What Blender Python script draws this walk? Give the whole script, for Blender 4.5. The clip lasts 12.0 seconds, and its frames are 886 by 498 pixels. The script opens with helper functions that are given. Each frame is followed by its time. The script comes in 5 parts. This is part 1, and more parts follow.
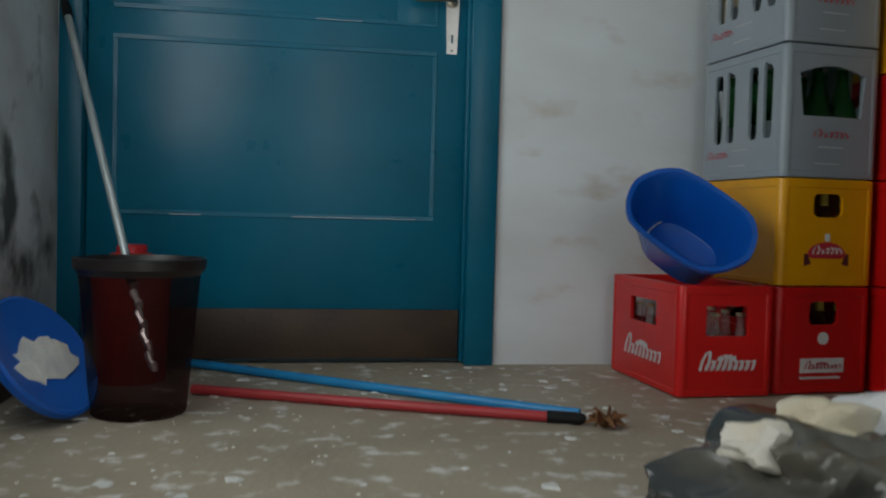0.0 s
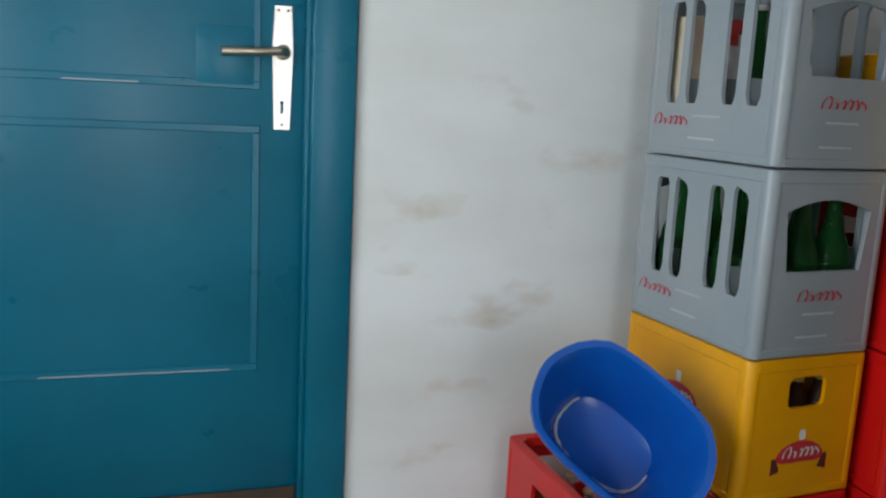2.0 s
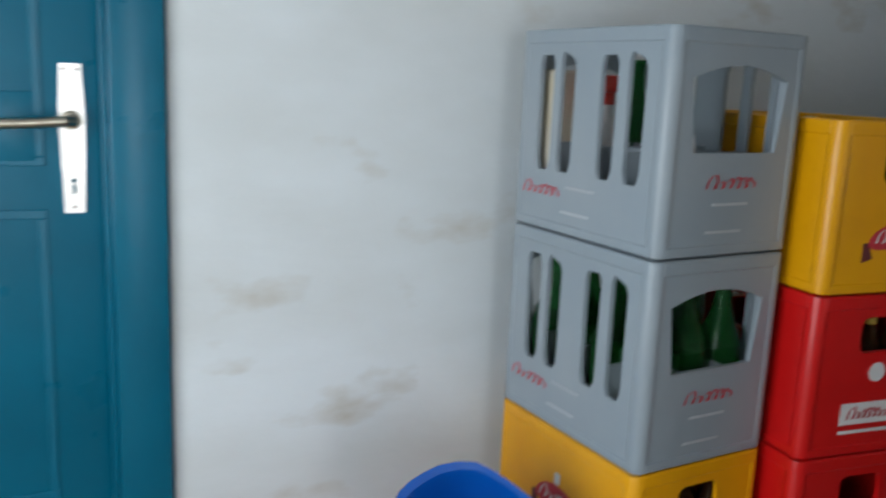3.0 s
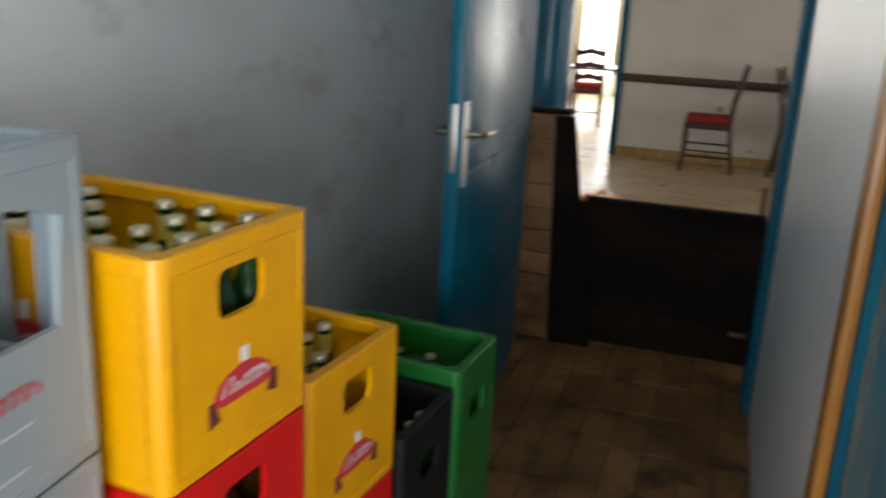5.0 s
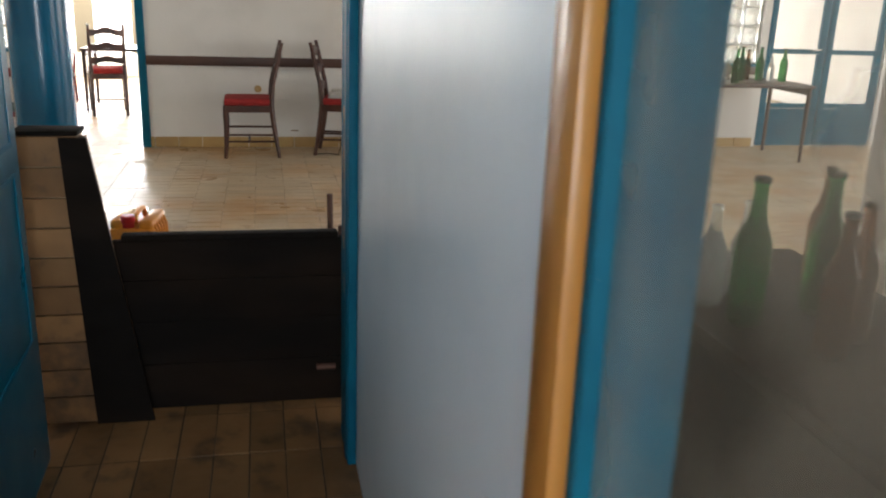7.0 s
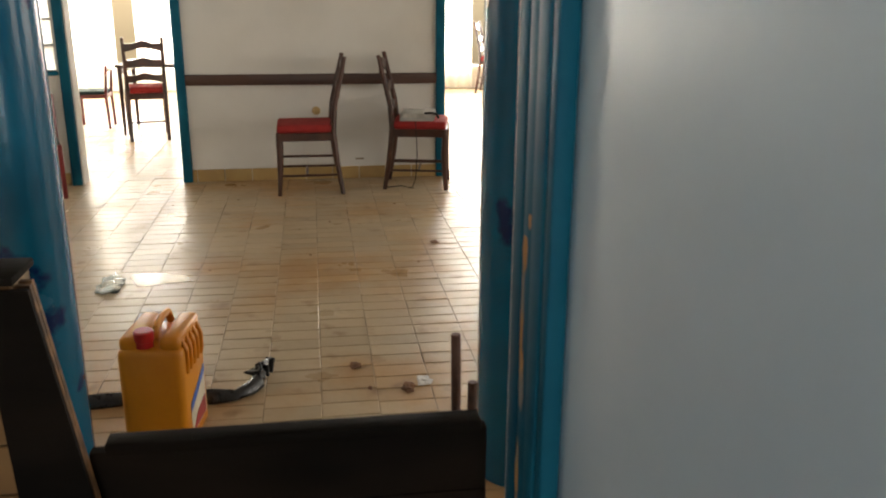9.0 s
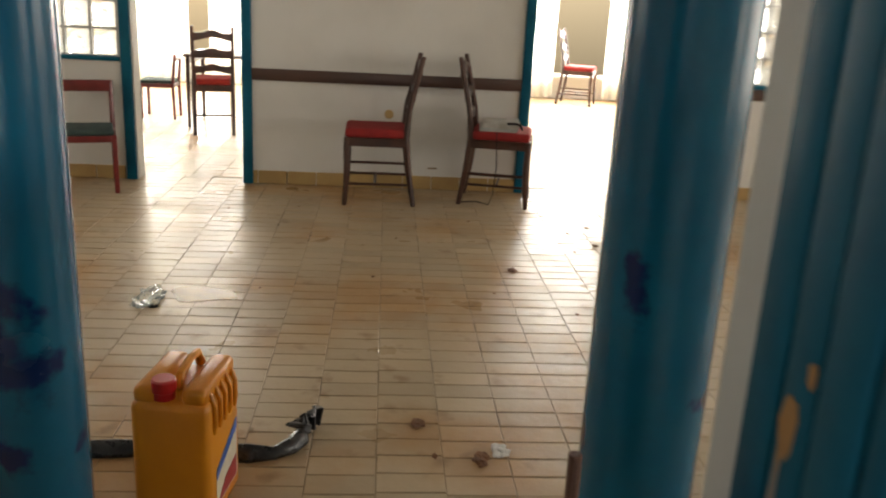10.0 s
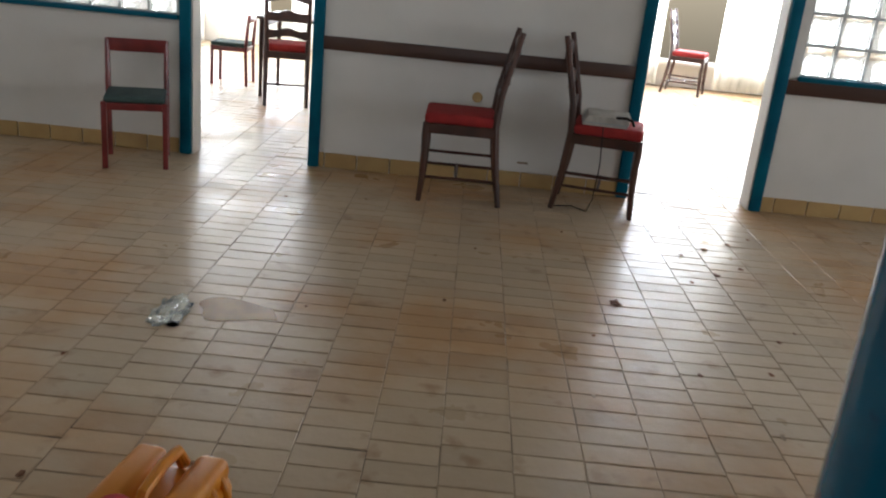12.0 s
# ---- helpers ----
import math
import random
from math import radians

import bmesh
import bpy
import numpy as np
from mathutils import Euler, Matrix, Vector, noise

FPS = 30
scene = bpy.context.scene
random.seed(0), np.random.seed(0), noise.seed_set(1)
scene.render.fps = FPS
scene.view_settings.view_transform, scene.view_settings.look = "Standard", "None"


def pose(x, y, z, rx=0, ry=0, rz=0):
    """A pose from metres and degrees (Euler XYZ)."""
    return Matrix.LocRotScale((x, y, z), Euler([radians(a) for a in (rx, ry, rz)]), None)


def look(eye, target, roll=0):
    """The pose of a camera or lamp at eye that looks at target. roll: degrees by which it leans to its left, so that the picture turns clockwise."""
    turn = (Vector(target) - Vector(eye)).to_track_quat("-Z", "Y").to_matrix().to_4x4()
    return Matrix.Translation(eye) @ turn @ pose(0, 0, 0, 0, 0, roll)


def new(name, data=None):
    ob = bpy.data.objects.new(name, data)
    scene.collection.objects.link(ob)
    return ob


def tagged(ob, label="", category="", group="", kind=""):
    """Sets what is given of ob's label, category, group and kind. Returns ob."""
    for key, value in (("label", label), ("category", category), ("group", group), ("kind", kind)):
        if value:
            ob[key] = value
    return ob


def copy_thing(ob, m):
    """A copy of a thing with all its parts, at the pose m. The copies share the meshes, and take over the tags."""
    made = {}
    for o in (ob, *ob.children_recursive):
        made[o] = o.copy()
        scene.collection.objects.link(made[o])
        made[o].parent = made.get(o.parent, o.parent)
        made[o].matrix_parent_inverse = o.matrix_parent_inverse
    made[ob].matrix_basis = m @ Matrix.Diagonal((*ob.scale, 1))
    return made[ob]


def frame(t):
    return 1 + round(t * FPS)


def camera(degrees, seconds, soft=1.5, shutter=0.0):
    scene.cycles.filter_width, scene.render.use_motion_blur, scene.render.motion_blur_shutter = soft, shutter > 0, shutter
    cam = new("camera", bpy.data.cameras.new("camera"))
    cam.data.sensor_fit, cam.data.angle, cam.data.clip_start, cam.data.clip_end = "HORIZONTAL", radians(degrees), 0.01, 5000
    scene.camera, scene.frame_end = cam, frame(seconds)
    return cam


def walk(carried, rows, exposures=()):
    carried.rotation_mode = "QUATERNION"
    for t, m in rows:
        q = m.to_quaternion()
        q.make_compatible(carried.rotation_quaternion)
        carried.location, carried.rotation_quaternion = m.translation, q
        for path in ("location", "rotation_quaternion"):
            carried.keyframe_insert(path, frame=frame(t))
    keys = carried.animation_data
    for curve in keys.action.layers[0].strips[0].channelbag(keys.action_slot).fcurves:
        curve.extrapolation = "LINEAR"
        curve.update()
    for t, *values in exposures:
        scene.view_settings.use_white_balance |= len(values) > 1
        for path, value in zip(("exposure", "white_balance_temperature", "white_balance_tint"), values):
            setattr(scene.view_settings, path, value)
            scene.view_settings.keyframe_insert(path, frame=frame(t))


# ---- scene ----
cam = camera(54.7, 12.0, soft=2.0, shutter=0.4)
PATH = [
    (0, (1.232, 1.619, 0.458), (1.572, 3.588, 0.387), 1.5),
    (0.5, (1.351, 1.77, 0.714), (1.567, 3.748, 0.505), 1.7),
    (1, (1.354, 1.954, 0.831), (1.56, 3.93, 0.604), 1.6),
    (1.5, (1.428, 2.188, 0.935), (1.815, 4.125, 0.62), 2.2),
    (2, (1.483, 2.445, 1.056), (2.085, 4.32, 0.707), 2.9),
    (2.5, (1.585, 2.585, 1.141), (2.226, 4.439, 0.75), 2.4),
    (3, (1.673, 2.693, 1.224), (2.491, 4.476, 0.835), 2.5),
    (3.2, (1.74, 2.748, 1.278), (2.647, 4.475, 0.836), 3.0),
    (4.8, (2.036, 3.14, 1.435), (3.794, 3.917, 0.882), 2.7),
    (5, (2.101, 3.143, 1.468), (3.93, 3.735, 0.914), 2.9),
    (5.5, (2.223, 3.183, 1.506), (4.136, 3.346, 0.947), 3.5),
    (6, (2.267, 3.142, 1.529), (4.162, 2.859, 0.954), 6.2),
    (6.5, (2.513, 3.147, 1.532), (4.383, 2.735, 0.954), 4.2),
    (7, (2.814, 3.192, 1.523), (4.686, 2.791, 0.945), 2.1),
    (7.5, (3.125, 3.253, 1.56), (5.007, 2.896, 0.986), 1.0),
    (7.7, (3.269, 3.22, 1.587), (5.152, 2.913, 0.988), 0.4),
    (9.3, (4.435, 3.283, 1.524), (6.329, 3.013, 0.944), 0.3),
    (9.5, (4.537, 3.296, 1.522), (6.437, 3.049, 0.946), 0.4),
    (10, (4.871, 3.28, 1.466), (6.779, 3.134, 0.887), 3.0),
    (10.5, (5.199, 3.291, 1.418), (7.106, 3.279, 0.815), 3.5),
    (11, (5.402, 3.293, 1.405), (7.294, 3.312, 0.757), 4.4),
    (11.5, (5.553, 3.284, 1.404), (7.439, 3.269, 0.741), 5.4),
    (12, (5.736, 3.294, 1.403), (7.628, 3.32, 0.756), 5.6),
]
EXPOSURES = [(0, -2.5, 6700, 8), (0.5, -2.3, 6700, 8), (1.5, -1.8, 6700, 9), (2.5, -1.45, 6600, 10), (3.2, -1.4, 6300, 10), (4.8, -0.45, 6700, 10), (5.5, -0.3, 6900, 10), (6, -0.45, 7500, 10),
             (6.5, -0.1, 6900, 10), (7, 0.3, 6400, 10), (7.5, 0.4, 6200, 10), (9.3, 0.05, 7300, 10), (10.5, -0.1, 7000, 10), (11, -0.2, 6300, 10), (12, -0.4, 5900, 10)]
walk(cam, [(t, look(e, g, r)) for t, e, g, r in PATH], EXPOSURES)

# world, daylight
world = bpy.data.worlds.new("world")
scene.world = world
world.use_nodes = True
wn = world.node_tree.nodes
sky = wn.new("ShaderNodeTexSky")
sky.sky_type, sky.sun_disc = "NISHITA", False
sky.sun_elevation, sky.sun_rotation = radians(48), radians(75)
world.node_tree.links.new(sky.outputs[0], wn["Background"].inputs[0])
wn["Background"].inputs[1].default_value = 0.12
sun = new("sun", bpy.data.lights.new("sun", "SUN"))
sun.data.energy, sun.data.angle, sun.data.color = 3.0, radians(0.6), (1, 0.95, 0.88)
sun.matrix_world = look((30, 8, 30), (11.5, 3.0, 0))


def area_lamp(name, eye, target, sx, sy, power, color=(1, 1, 1)):
    """A rectangular area lamp, for daylight in an opening and for added fill."""
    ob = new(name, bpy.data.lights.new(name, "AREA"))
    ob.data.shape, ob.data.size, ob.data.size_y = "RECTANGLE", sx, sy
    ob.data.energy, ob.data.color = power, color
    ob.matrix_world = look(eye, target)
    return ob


# Added fill from an unseen opening, in place of a lamp carried along.
area_lamp("store_fill_south", (1.85, -0.55, 1.0), (1.85, 3, 1.0), 0.95, 1.95, 85, (0.92, 0.97, 1.0))
# Second added fill for the store; no window is known on this side.
area_lamp("store_fill_west", (0.57, 2.85, 1.15), (4, 3.4, 1.05), 1.3, 1.05, 90, (0.92, 0.97, 1.0))
area_lamp("east_window_daylight_a", (17.55, 0.2, 1.55), (12, 0.2, 1.2), 5.6, 2.3, 900, (0.97, 0.98, 1.0))
area_lamp("east_window_daylight_b", (17.55, 6.0, 1.55), (12, 6.0, 1.2), 4.6, 2.3, 640, (0.97, 0.98, 1.0))
# Added fill for the hall and the space behind the sheeting; source invented.
area_lamp("hall_fill_south", (6.75, -4.85, 1.5), (6.75, 0, 1.2), 8.3, 1.9, 215, (1.0, 0.97, 0.93))
# Weak added fill before the solid north wall, which has no window.
area_lamp("hall_fill_north", (8.6, 6.95, 1.6), (8.6, 3, 1.0), 3.0, 1.4, 25, (1.0, 0.97, 0.93))


# ---- materials ----
def material(name, color, rough=0.6, color2=None, scale=6.0, mix=(0.4, 0.65), bump=0.0, bump_scale=60.0,
             metal=0.0, spots=None, spot_scale=3.0, spot_range=(0.6, 0.68), rvar=0.0, per_object=0.0, island=False, world=False, coat=0.0, stretch=None, spec=0.5):
    """A surface with large stains (color2), small marks (spots), fine relief and uneven gloss."""
    m = bpy.data.materials.new(name)
    m.use_nodes = True
    nt = m.node_tree
    b = nt.nodes["Principled BSDF"]
    b.inputs["Roughness"].default_value, b.inputs["Metallic"].default_value = rough, metal
    b.inputs["Coat Weight"].default_value, b.inputs["Specular IOR Level"].default_value = coat, spec
    b.inputs["Coat Roughness"].default_value = 0.15
    tc = nt.nodes.new("ShaderNodeTexCoord")
    src = nt.nodes.new("ShaderNodeNewGeometry").outputs["Position"] if world else tc.outputs["Object"]
    if stretch:
        mp = nt.nodes.new("ShaderNodeMapping")
        mp.inputs["Scale"].default_value = stretch
        nt.links.new(src, mp.inputs[0])
        src = mp.outputs[0]

    def noise_tex(sc, detail=5.0):
        n = nt.nodes.new("ShaderNodeTexNoise")
        n.inputs["Scale"].default_value, n.inputs["Detail"].default_value = sc, detail
        nt.links.new(src, n.inputs["Vector"])
        return n.outputs["Fac"]

    def ramp(fac, lo, hi):
        r = nt.nodes.new("ShaderNodeMapRange")
        r.inputs["From Min"].default_value, r.inputs["From Max"].default_value = lo, hi
        nt.links.new(fac, r.inputs["Value"])
        return r.outputs["Result"]

    def blend(fac, a, c):
        x = nt.nodes.new("ShaderNodeMix")
        x.data_type = "RGBA"
        nt.links.new(fac, x.inputs[0])
        if isinstance(a, tuple):
            x.inputs[6].default_value = (*a, 1)
        else:
            nt.links.new(a, x.inputs[6])
        x.inputs[7].default_value = (*c, 1)
        return x.outputs[2]

    col = blend(ramp(noise_tex(scale), *mix), color, color2 or tuple(v * 0.8 for v in color))
    if spots:
        col = blend(ramp(noise_tex(spot_scale, 8), *spot_range), col, spots)
    if per_object:
        oi = nt.nodes.new("ShaderNodeObjectInfo")
        hs = nt.nodes.new("ShaderNodeHueSaturation")
        nt.links.new(col, hs.inputs["Color"])
        mr = nt.nodes.new("ShaderNodeMapRange")
        mr.inputs["To Min"].default_value, mr.inputs["To Max"].default_value = 1 - per_object, 1 + per_object
        nt.links.new(nt.nodes.new("ShaderNodeNewGeometry").outputs["Random Per Island"] if island else oi.outputs["Random"], mr.inputs["Value"])
        nt.links.new(mr.outputs[0], hs.inputs["Value"])
        col = hs.outputs[0]
    nt.links.new(col, b.inputs["Base Color"])
    if rvar:
        mr = nt.nodes.new("ShaderNodeMapRange")
        mr.inputs["To Min"].default_value, mr.inputs["To Max"].default_value = max(0.03, rough - rvar), min(1, rough + rvar)
        nt.links.new(noise_tex(scale * 2.3), mr.inputs["Value"])
        nt.links.new(mr.outputs[0], b.inputs["Roughness"])
    if bump:
        bp = nt.nodes.new("ShaderNodeBump")
        bp.inputs["Strength"].default_value, bp.inputs["Distance"].default_value = bump, 0.01
        nt.links.new(noise_tex(bump_scale), bp.inputs["Height"])
        nt.links.new(bp.outputs[0], b.inputs["Normal"])
    return m


def glass(name, color, rough=0.03, alpha=0.0):
    m = bpy.data.materials.new(name)
    m.use_nodes = True
    b = m.node_tree.nodes["Principled BSDF"]
    b.inputs["Base Color"].default_value = (*color, 1)
    b.inputs["Roughness"].default_value = rough
    b.inputs["Transmission Weight"].default_value = 0.85
    b.inputs["IOR"].default_value = 1.2 + alpha
    return m


PLASTER = material("store_plaster", (0.7, 0.75, 0.78), 0.55, (0.6, 0.63, 0.63), 2.2, (0.42, 0.7), 0.12, 35, spots=(0.54, 0.525, 0.48), spot_scale=6.0, spot_range=(0.6, 0.74), stretch=(0.7, 1, 1.4))
STAINED = material("mouldy_plaster", (0.68, 0.71, 0.72), 0.6, (0.5, 0.51, 0.5), 3.0, (0.42, 0.62), 0.25, 40, spots=(0.1, 0.1, 0.09), spot_scale=4.5, spot_range=(0.56, 0.7))
GLOSS_WALL = material("gloss_wall_paint", (0.74, 0.8, 0.86), 0.36, (0.68, 0.75, 0.82), 3, (0.4, 0.7), 0.1, 30, rvar=0.08)
HALL_WALL = material("hall_plaster", (0.74, 0.72, 0.68), 0.7, (0.68, 0.66, 0.62), 2.0, (0.45, 0.7), 0.1, 40)
CEILING = material("ceiling_paint", (0.75, 0.75, 0.73), 0.8, scale=2)
BLUE = material("blue_enamel", (0.0, 0.12, 0.2), 0.3, (0.0, 0.095, 0.16), 3, (0.4, 0.7), 0.06, 40, rvar=0.08, spots=(0.12, 0.2, 0.24), spot_scale=26, spot_range=(0.74, 0.78), spec=0.3)
BLUE_FRAME = material("blue_frame_enamel", (0.006, 0.12, 0.19), 0.5, (0.005, 0.08, 0.14), 5, (0.4, 0.7), 0.08, 40, spots=(0.4, 0.4, 0.38), spot_scale=24, spot_range=(0.76, 0.8), spec=0.1)
GLOSS_BLUE = material("bare_gloss_edge", (0.05, 0.12, 0.15), 0.16, (0.09, 0.15, 0.16), 6, (0.4, 0.7), 0.05, 30, spec=0.9)
COLUMN = material("blue_column_enamel", (0.002, 0.13, 0.235), 0.24, (0.002, 0.09, 0.18), 2.4, (0.4, 0.7), 0.12, 12, spots=(0.004, 0.022, 0.1), spot_scale=3.2, spot_range=(0.6, 0.64), coat=0.12, spec=0.35, rvar=0.08)
KICK = material("brown_kick_board", (0.035, 0.02, 0.012), 0.55, (0.06, 0.035, 0.018), 5, bump=0.15)
CONCRETE = material("dusty_floor", (0.37, 0.32, 0.24), 0.6, (0.29, 0.245, 0.18), 2.2, (0.35, 0.7), 0.25, 70, spots=(0.62, 0.61, 0.57), spot_scale=17, spot_range=(0.56, 0.68), rvar=0.15)
GROUT = material("grout", (0.36, 0.27, 0.17), 0.85, (0.07, 0.05, 0.033), 4.5, (0.46, 0.64), 0.2, 60, world=True)
GROUT_DARK = material("dirty_grout", (0.035, 0.023, 0.014), 0.85, (0.06, 0.042, 0.026), 6, (0.45, 0.65), 0.2, 60, world=True)
CLAY = dict(spec=0.36, rough=0.36, color2=(0.43, 0.26, 0.12), scale=1.3, mix=(0.46, 0.64), bump=0.22, bump_scale=16, rvar=0.26, per_object=0.09, world=True, spots=(0.26, 0.155, 0.075), spot_scale=7, spot_range=(0.6, 0.78))
TILE = material("cream_tile", (0.47, 0.365, 0.24), **CLAY)
TILE_FIELD = material("cream_tile_field", (0.47, 0.365, 0.24), island=True, **CLAY)
TILE_BROWN = material("brown_tile", (0.22, 0.115, 0.047), 0.4, (0.13, 0.066, 0.027), 3, (0.4, 0.66), 0.2, 22, rvar=0.16, per_object=0.22, world=True, spots=(0.045, 0.028, 0.018), spot_scale=6, spot_range=(0.54, 0.7), spec=0.3)
SKIRT = material("tan_skirting_tile", (0.5, 0.34, 0.14), 0.35, (0.42, 0.27, 0.11), 4, per_object=0.05)
RAIL = material("dark_rail_wood", (0.05, 0.022, 0.015), 0.4, (0.08, 0.035, 0.022), 6, bump=0.1, stretch=(1, 0.2, 1))
WOOD = material("chair_wood", (0.065, 0.02, 0.011), 0.32, (0.035, 0.012, 0.008), 9, bump=0.08, coat=0.3, stretch=(1, 1, 0.25))
RED_WOOD = material("red_chair_wood", (0.2, 0.02, 0.02), 0.3, (0.13, 0.012, 0.014), 9, coat=0.4)
RED_FABRIC = material("red_upholstery", (0.33, 0.018, 0.016), 0.85, (0.26, 0.013, 0.013), 14, bump=0.3, bump_scale=220)
GREEN_FABRIC = material("green_upholstery", (0.05, 0.085, 0.08), 0.8, (0.035, 0.06, 0.06), 12, bump=0.3, bump_scale=220)
DARK_WOOD = material("blackened_board", (0.004, 0.0026, 0.0018), 0.75, (0.014, 0.0075, 0.004), 5, (0.4, 0.7), 0.3, 26, spots=(0.04, 0.036, 0.032), spot_scale=4.5, spot_range=(0.66, 0.8), stretch=(1, 0.35, 1), rvar=0.15, spec=0.12)
PLY = material("plywood_edge", (0.26, 0.13, 0.05), 0.6, (0.09, 0.045, 0.02), 22, (0.42, 0.58), 0.2, 60)
BARE_WOOD = material("bare_wood", (0.5, 0.25, 0.08), 0.7, (0.28, 0.24, 0.2), 14, (0.45, 0.6), 0.3, 60)
ORANGE_WOOD = material("varnished_trim", (0.5, 0.23, 0.045), 0.4, (0.4, 0.16, 0.03), 7, bump=0.1, stretch=(1, 1, 0.15), coat=0.3)
GREY_PLASTIC = material("grey_crate_plastic", (0.26, 0.31, 0.35), 0.38, (0.3, 0.34, 0.37), 4, (0.4, 0.75), 0.06, 50, rvar=0.08, spots=(0.45, 0.44, 0.4), spot_scale=5, spot_range=(0.72, 0.85))
YELLOW_PLASTIC = material("yellow_crate_plastic", (0.78, 0.36, 0.0), 0.36, (0.68, 0.29, 0.0), 5, (0.4, 0.75), 0.06, 50, rvar=0.08)
RED_PLASTIC = material("red_crate_plastic", (0.6, 0.007, 0.007), 0.34, (0.5, 0.006, 0.006), 5, (0.4, 0.75), 0.06, 50, rvar=0.08)
GREEN_PLASTIC = material("green_crate_plastic", (0.008, 0.13, 0.02), 0.36, (0.006, 0.1, 0.016), 5, (0.4, 0.75), 0.06, 50)
BLACK_PLASTIC = material("black_plastic", (0.006, 0.006, 0.007), 0.5, (0.014, 0.014, 0.015), 5, spec=0.22)
RUBBER = material("creased_black_rubber", (0.008, 0.008, 0.009), 0.3, (0.03, 0.03, 0.032), 16, bump=0.5, bump_scale=30, rvar=0.15)
BLUE_PLASTIC = material("blue_basin_plastic", (0.002, 0.075, 0.38), 0.22, (0.002, 0.095, 0.45), 5, (0.4, 0.75), rvar=0.06)
BLUE_LID = material("blue_lid_plastic", (0.01, 0.1, 0.45), 0.3, (0.012, 0.12, 0.5), 5)
WHITE_MARK = material("white_print", (0.75, 0.75, 0.75), 0.5)
RED_MARK = material("red_print", (0.55, 0.03, 0.05), 0.5)
BROWN_MARK = material("brown_print", (0.12, 0.02, 0.02), 0.5)
PALE_MARK = material("pale_print", (0.5, 0.53, 0.56), 0.5)
PAINT_CRUST = material("dried_white_paint", (0.72, 0.72, 0.68), 0.7, (0.55, 0.56, 0.55), 12, bump=0.5, bump_scale=50)
METAL = material("brushed_aluminium", (0.72, 0.7, 0.67), 0.32, (0.6, 0.58, 0.55), 14, metal=0.9, rvar=0.1)
BRASS = material("worn_handle_metal", (0.5, 0.46, 0.38), 0.3, (0.36, 0.32, 0.25), 14, metal=1.0)
STEEL_TUBE = material("painted_tube", (0.42, 0.47, 0.48), 0.4, (0.35, 0.4, 0.4), 10, metal=0.5)
BUCKET = material("black_bucket_plastic", (0.008, 0.005, 0.005), 0.42, (0.014, 0.006, 0.005), 4)
BUCKET_RED = material("dark_red_sheen", (0.05, 0.005, 0.004), 0.45, (0.025, 0.004, 0.003), 6)
RED_RAG = material("red_plastic_tub", (0.5, 0.025, 0.015), 0.4, (0.4, 0.02, 0.01), 6)
BLUE_STICK = material("blue_broom_stick", (0.01, 0.25, 0.55), 0.4, (0.01, 0.2, 0.46), 9)
RED_STICK = material("red_broom_stick", (0.4, 0.03, 0.035), 0.45, (0.32, 0.025, 0.03), 9)
LEAF = material("dry_leaf", (0.22, 0.09, 0.03), 0.8, (0.12, 0.05, 0.02), 20, bump=0.4)
CLOTH = material("cream_cloth", (0.66, 0.58, 0.42), 0.9, (0.72, 0.68, 0.6), 6, bump=0.3, bump_scale=150)
BAG = material("grey_bin_bag", (0.045, 0.05, 0.05), 0.2, (0.12, 0.11, 0.085), 5, bump=0.9, bump_scale=10, rvar=0.08)
JERRY = material("orange_jerrycan_plastic", (0.72, 0.27, 0.012), 0.4, (0.6, 0.2, 0.01), 5, (0.4, 0.75), 0.05, 60, spots=(0.2, 0.1, 0.05), spot_scale=12, spot_range=(0.72, 0.8))
RED_CAP = material("red_cap", (0.5, 0.012, 0.015), 0.35)
RUST = material("rusty_rod", (0.07, 0.03, 0.02), 0.6, (0.12, 0.05, 0.03), 20, bump=0.4, bump_scale=90)
HOSE = material("ribbed_hose", (0.6, 0.56, 0.46), 0.5, (0.5, 0.45, 0.36), 20)
PAPER = material("paper", (0.68, 0.66, 0.62), 0.8, (0.5, 0.48, 0.44), 18)
GREEN_GLASS = glass("green_bottle_glass", (0.035, 0.24, 0.06))
BROWN_GLASS = glass("brown_bottle_glass", (0.25, 0.09, 0.02))
CLEAR_GLASS = glass("clear_glass", (0.93, 0.97, 0.95), 0.02)
BLOCK_GLASS = glass("glass_block", (0.92, 0.96, 0.96), 0.12, 0.2)
CAP = material("crown_cap", (0.6, 0.5, 0.25), 0.35, (0.7, 0.66, 0.5), 30, metal=0.7)
YELLOW_LABEL = material("yellow_bottle_label", (0.7, 0.55, 0.1), 0.6)
MORTAR = material("white_mortar", (0.6, 0.6, 0.58), 0.8, (0.45, 0.46, 0.45), 20)


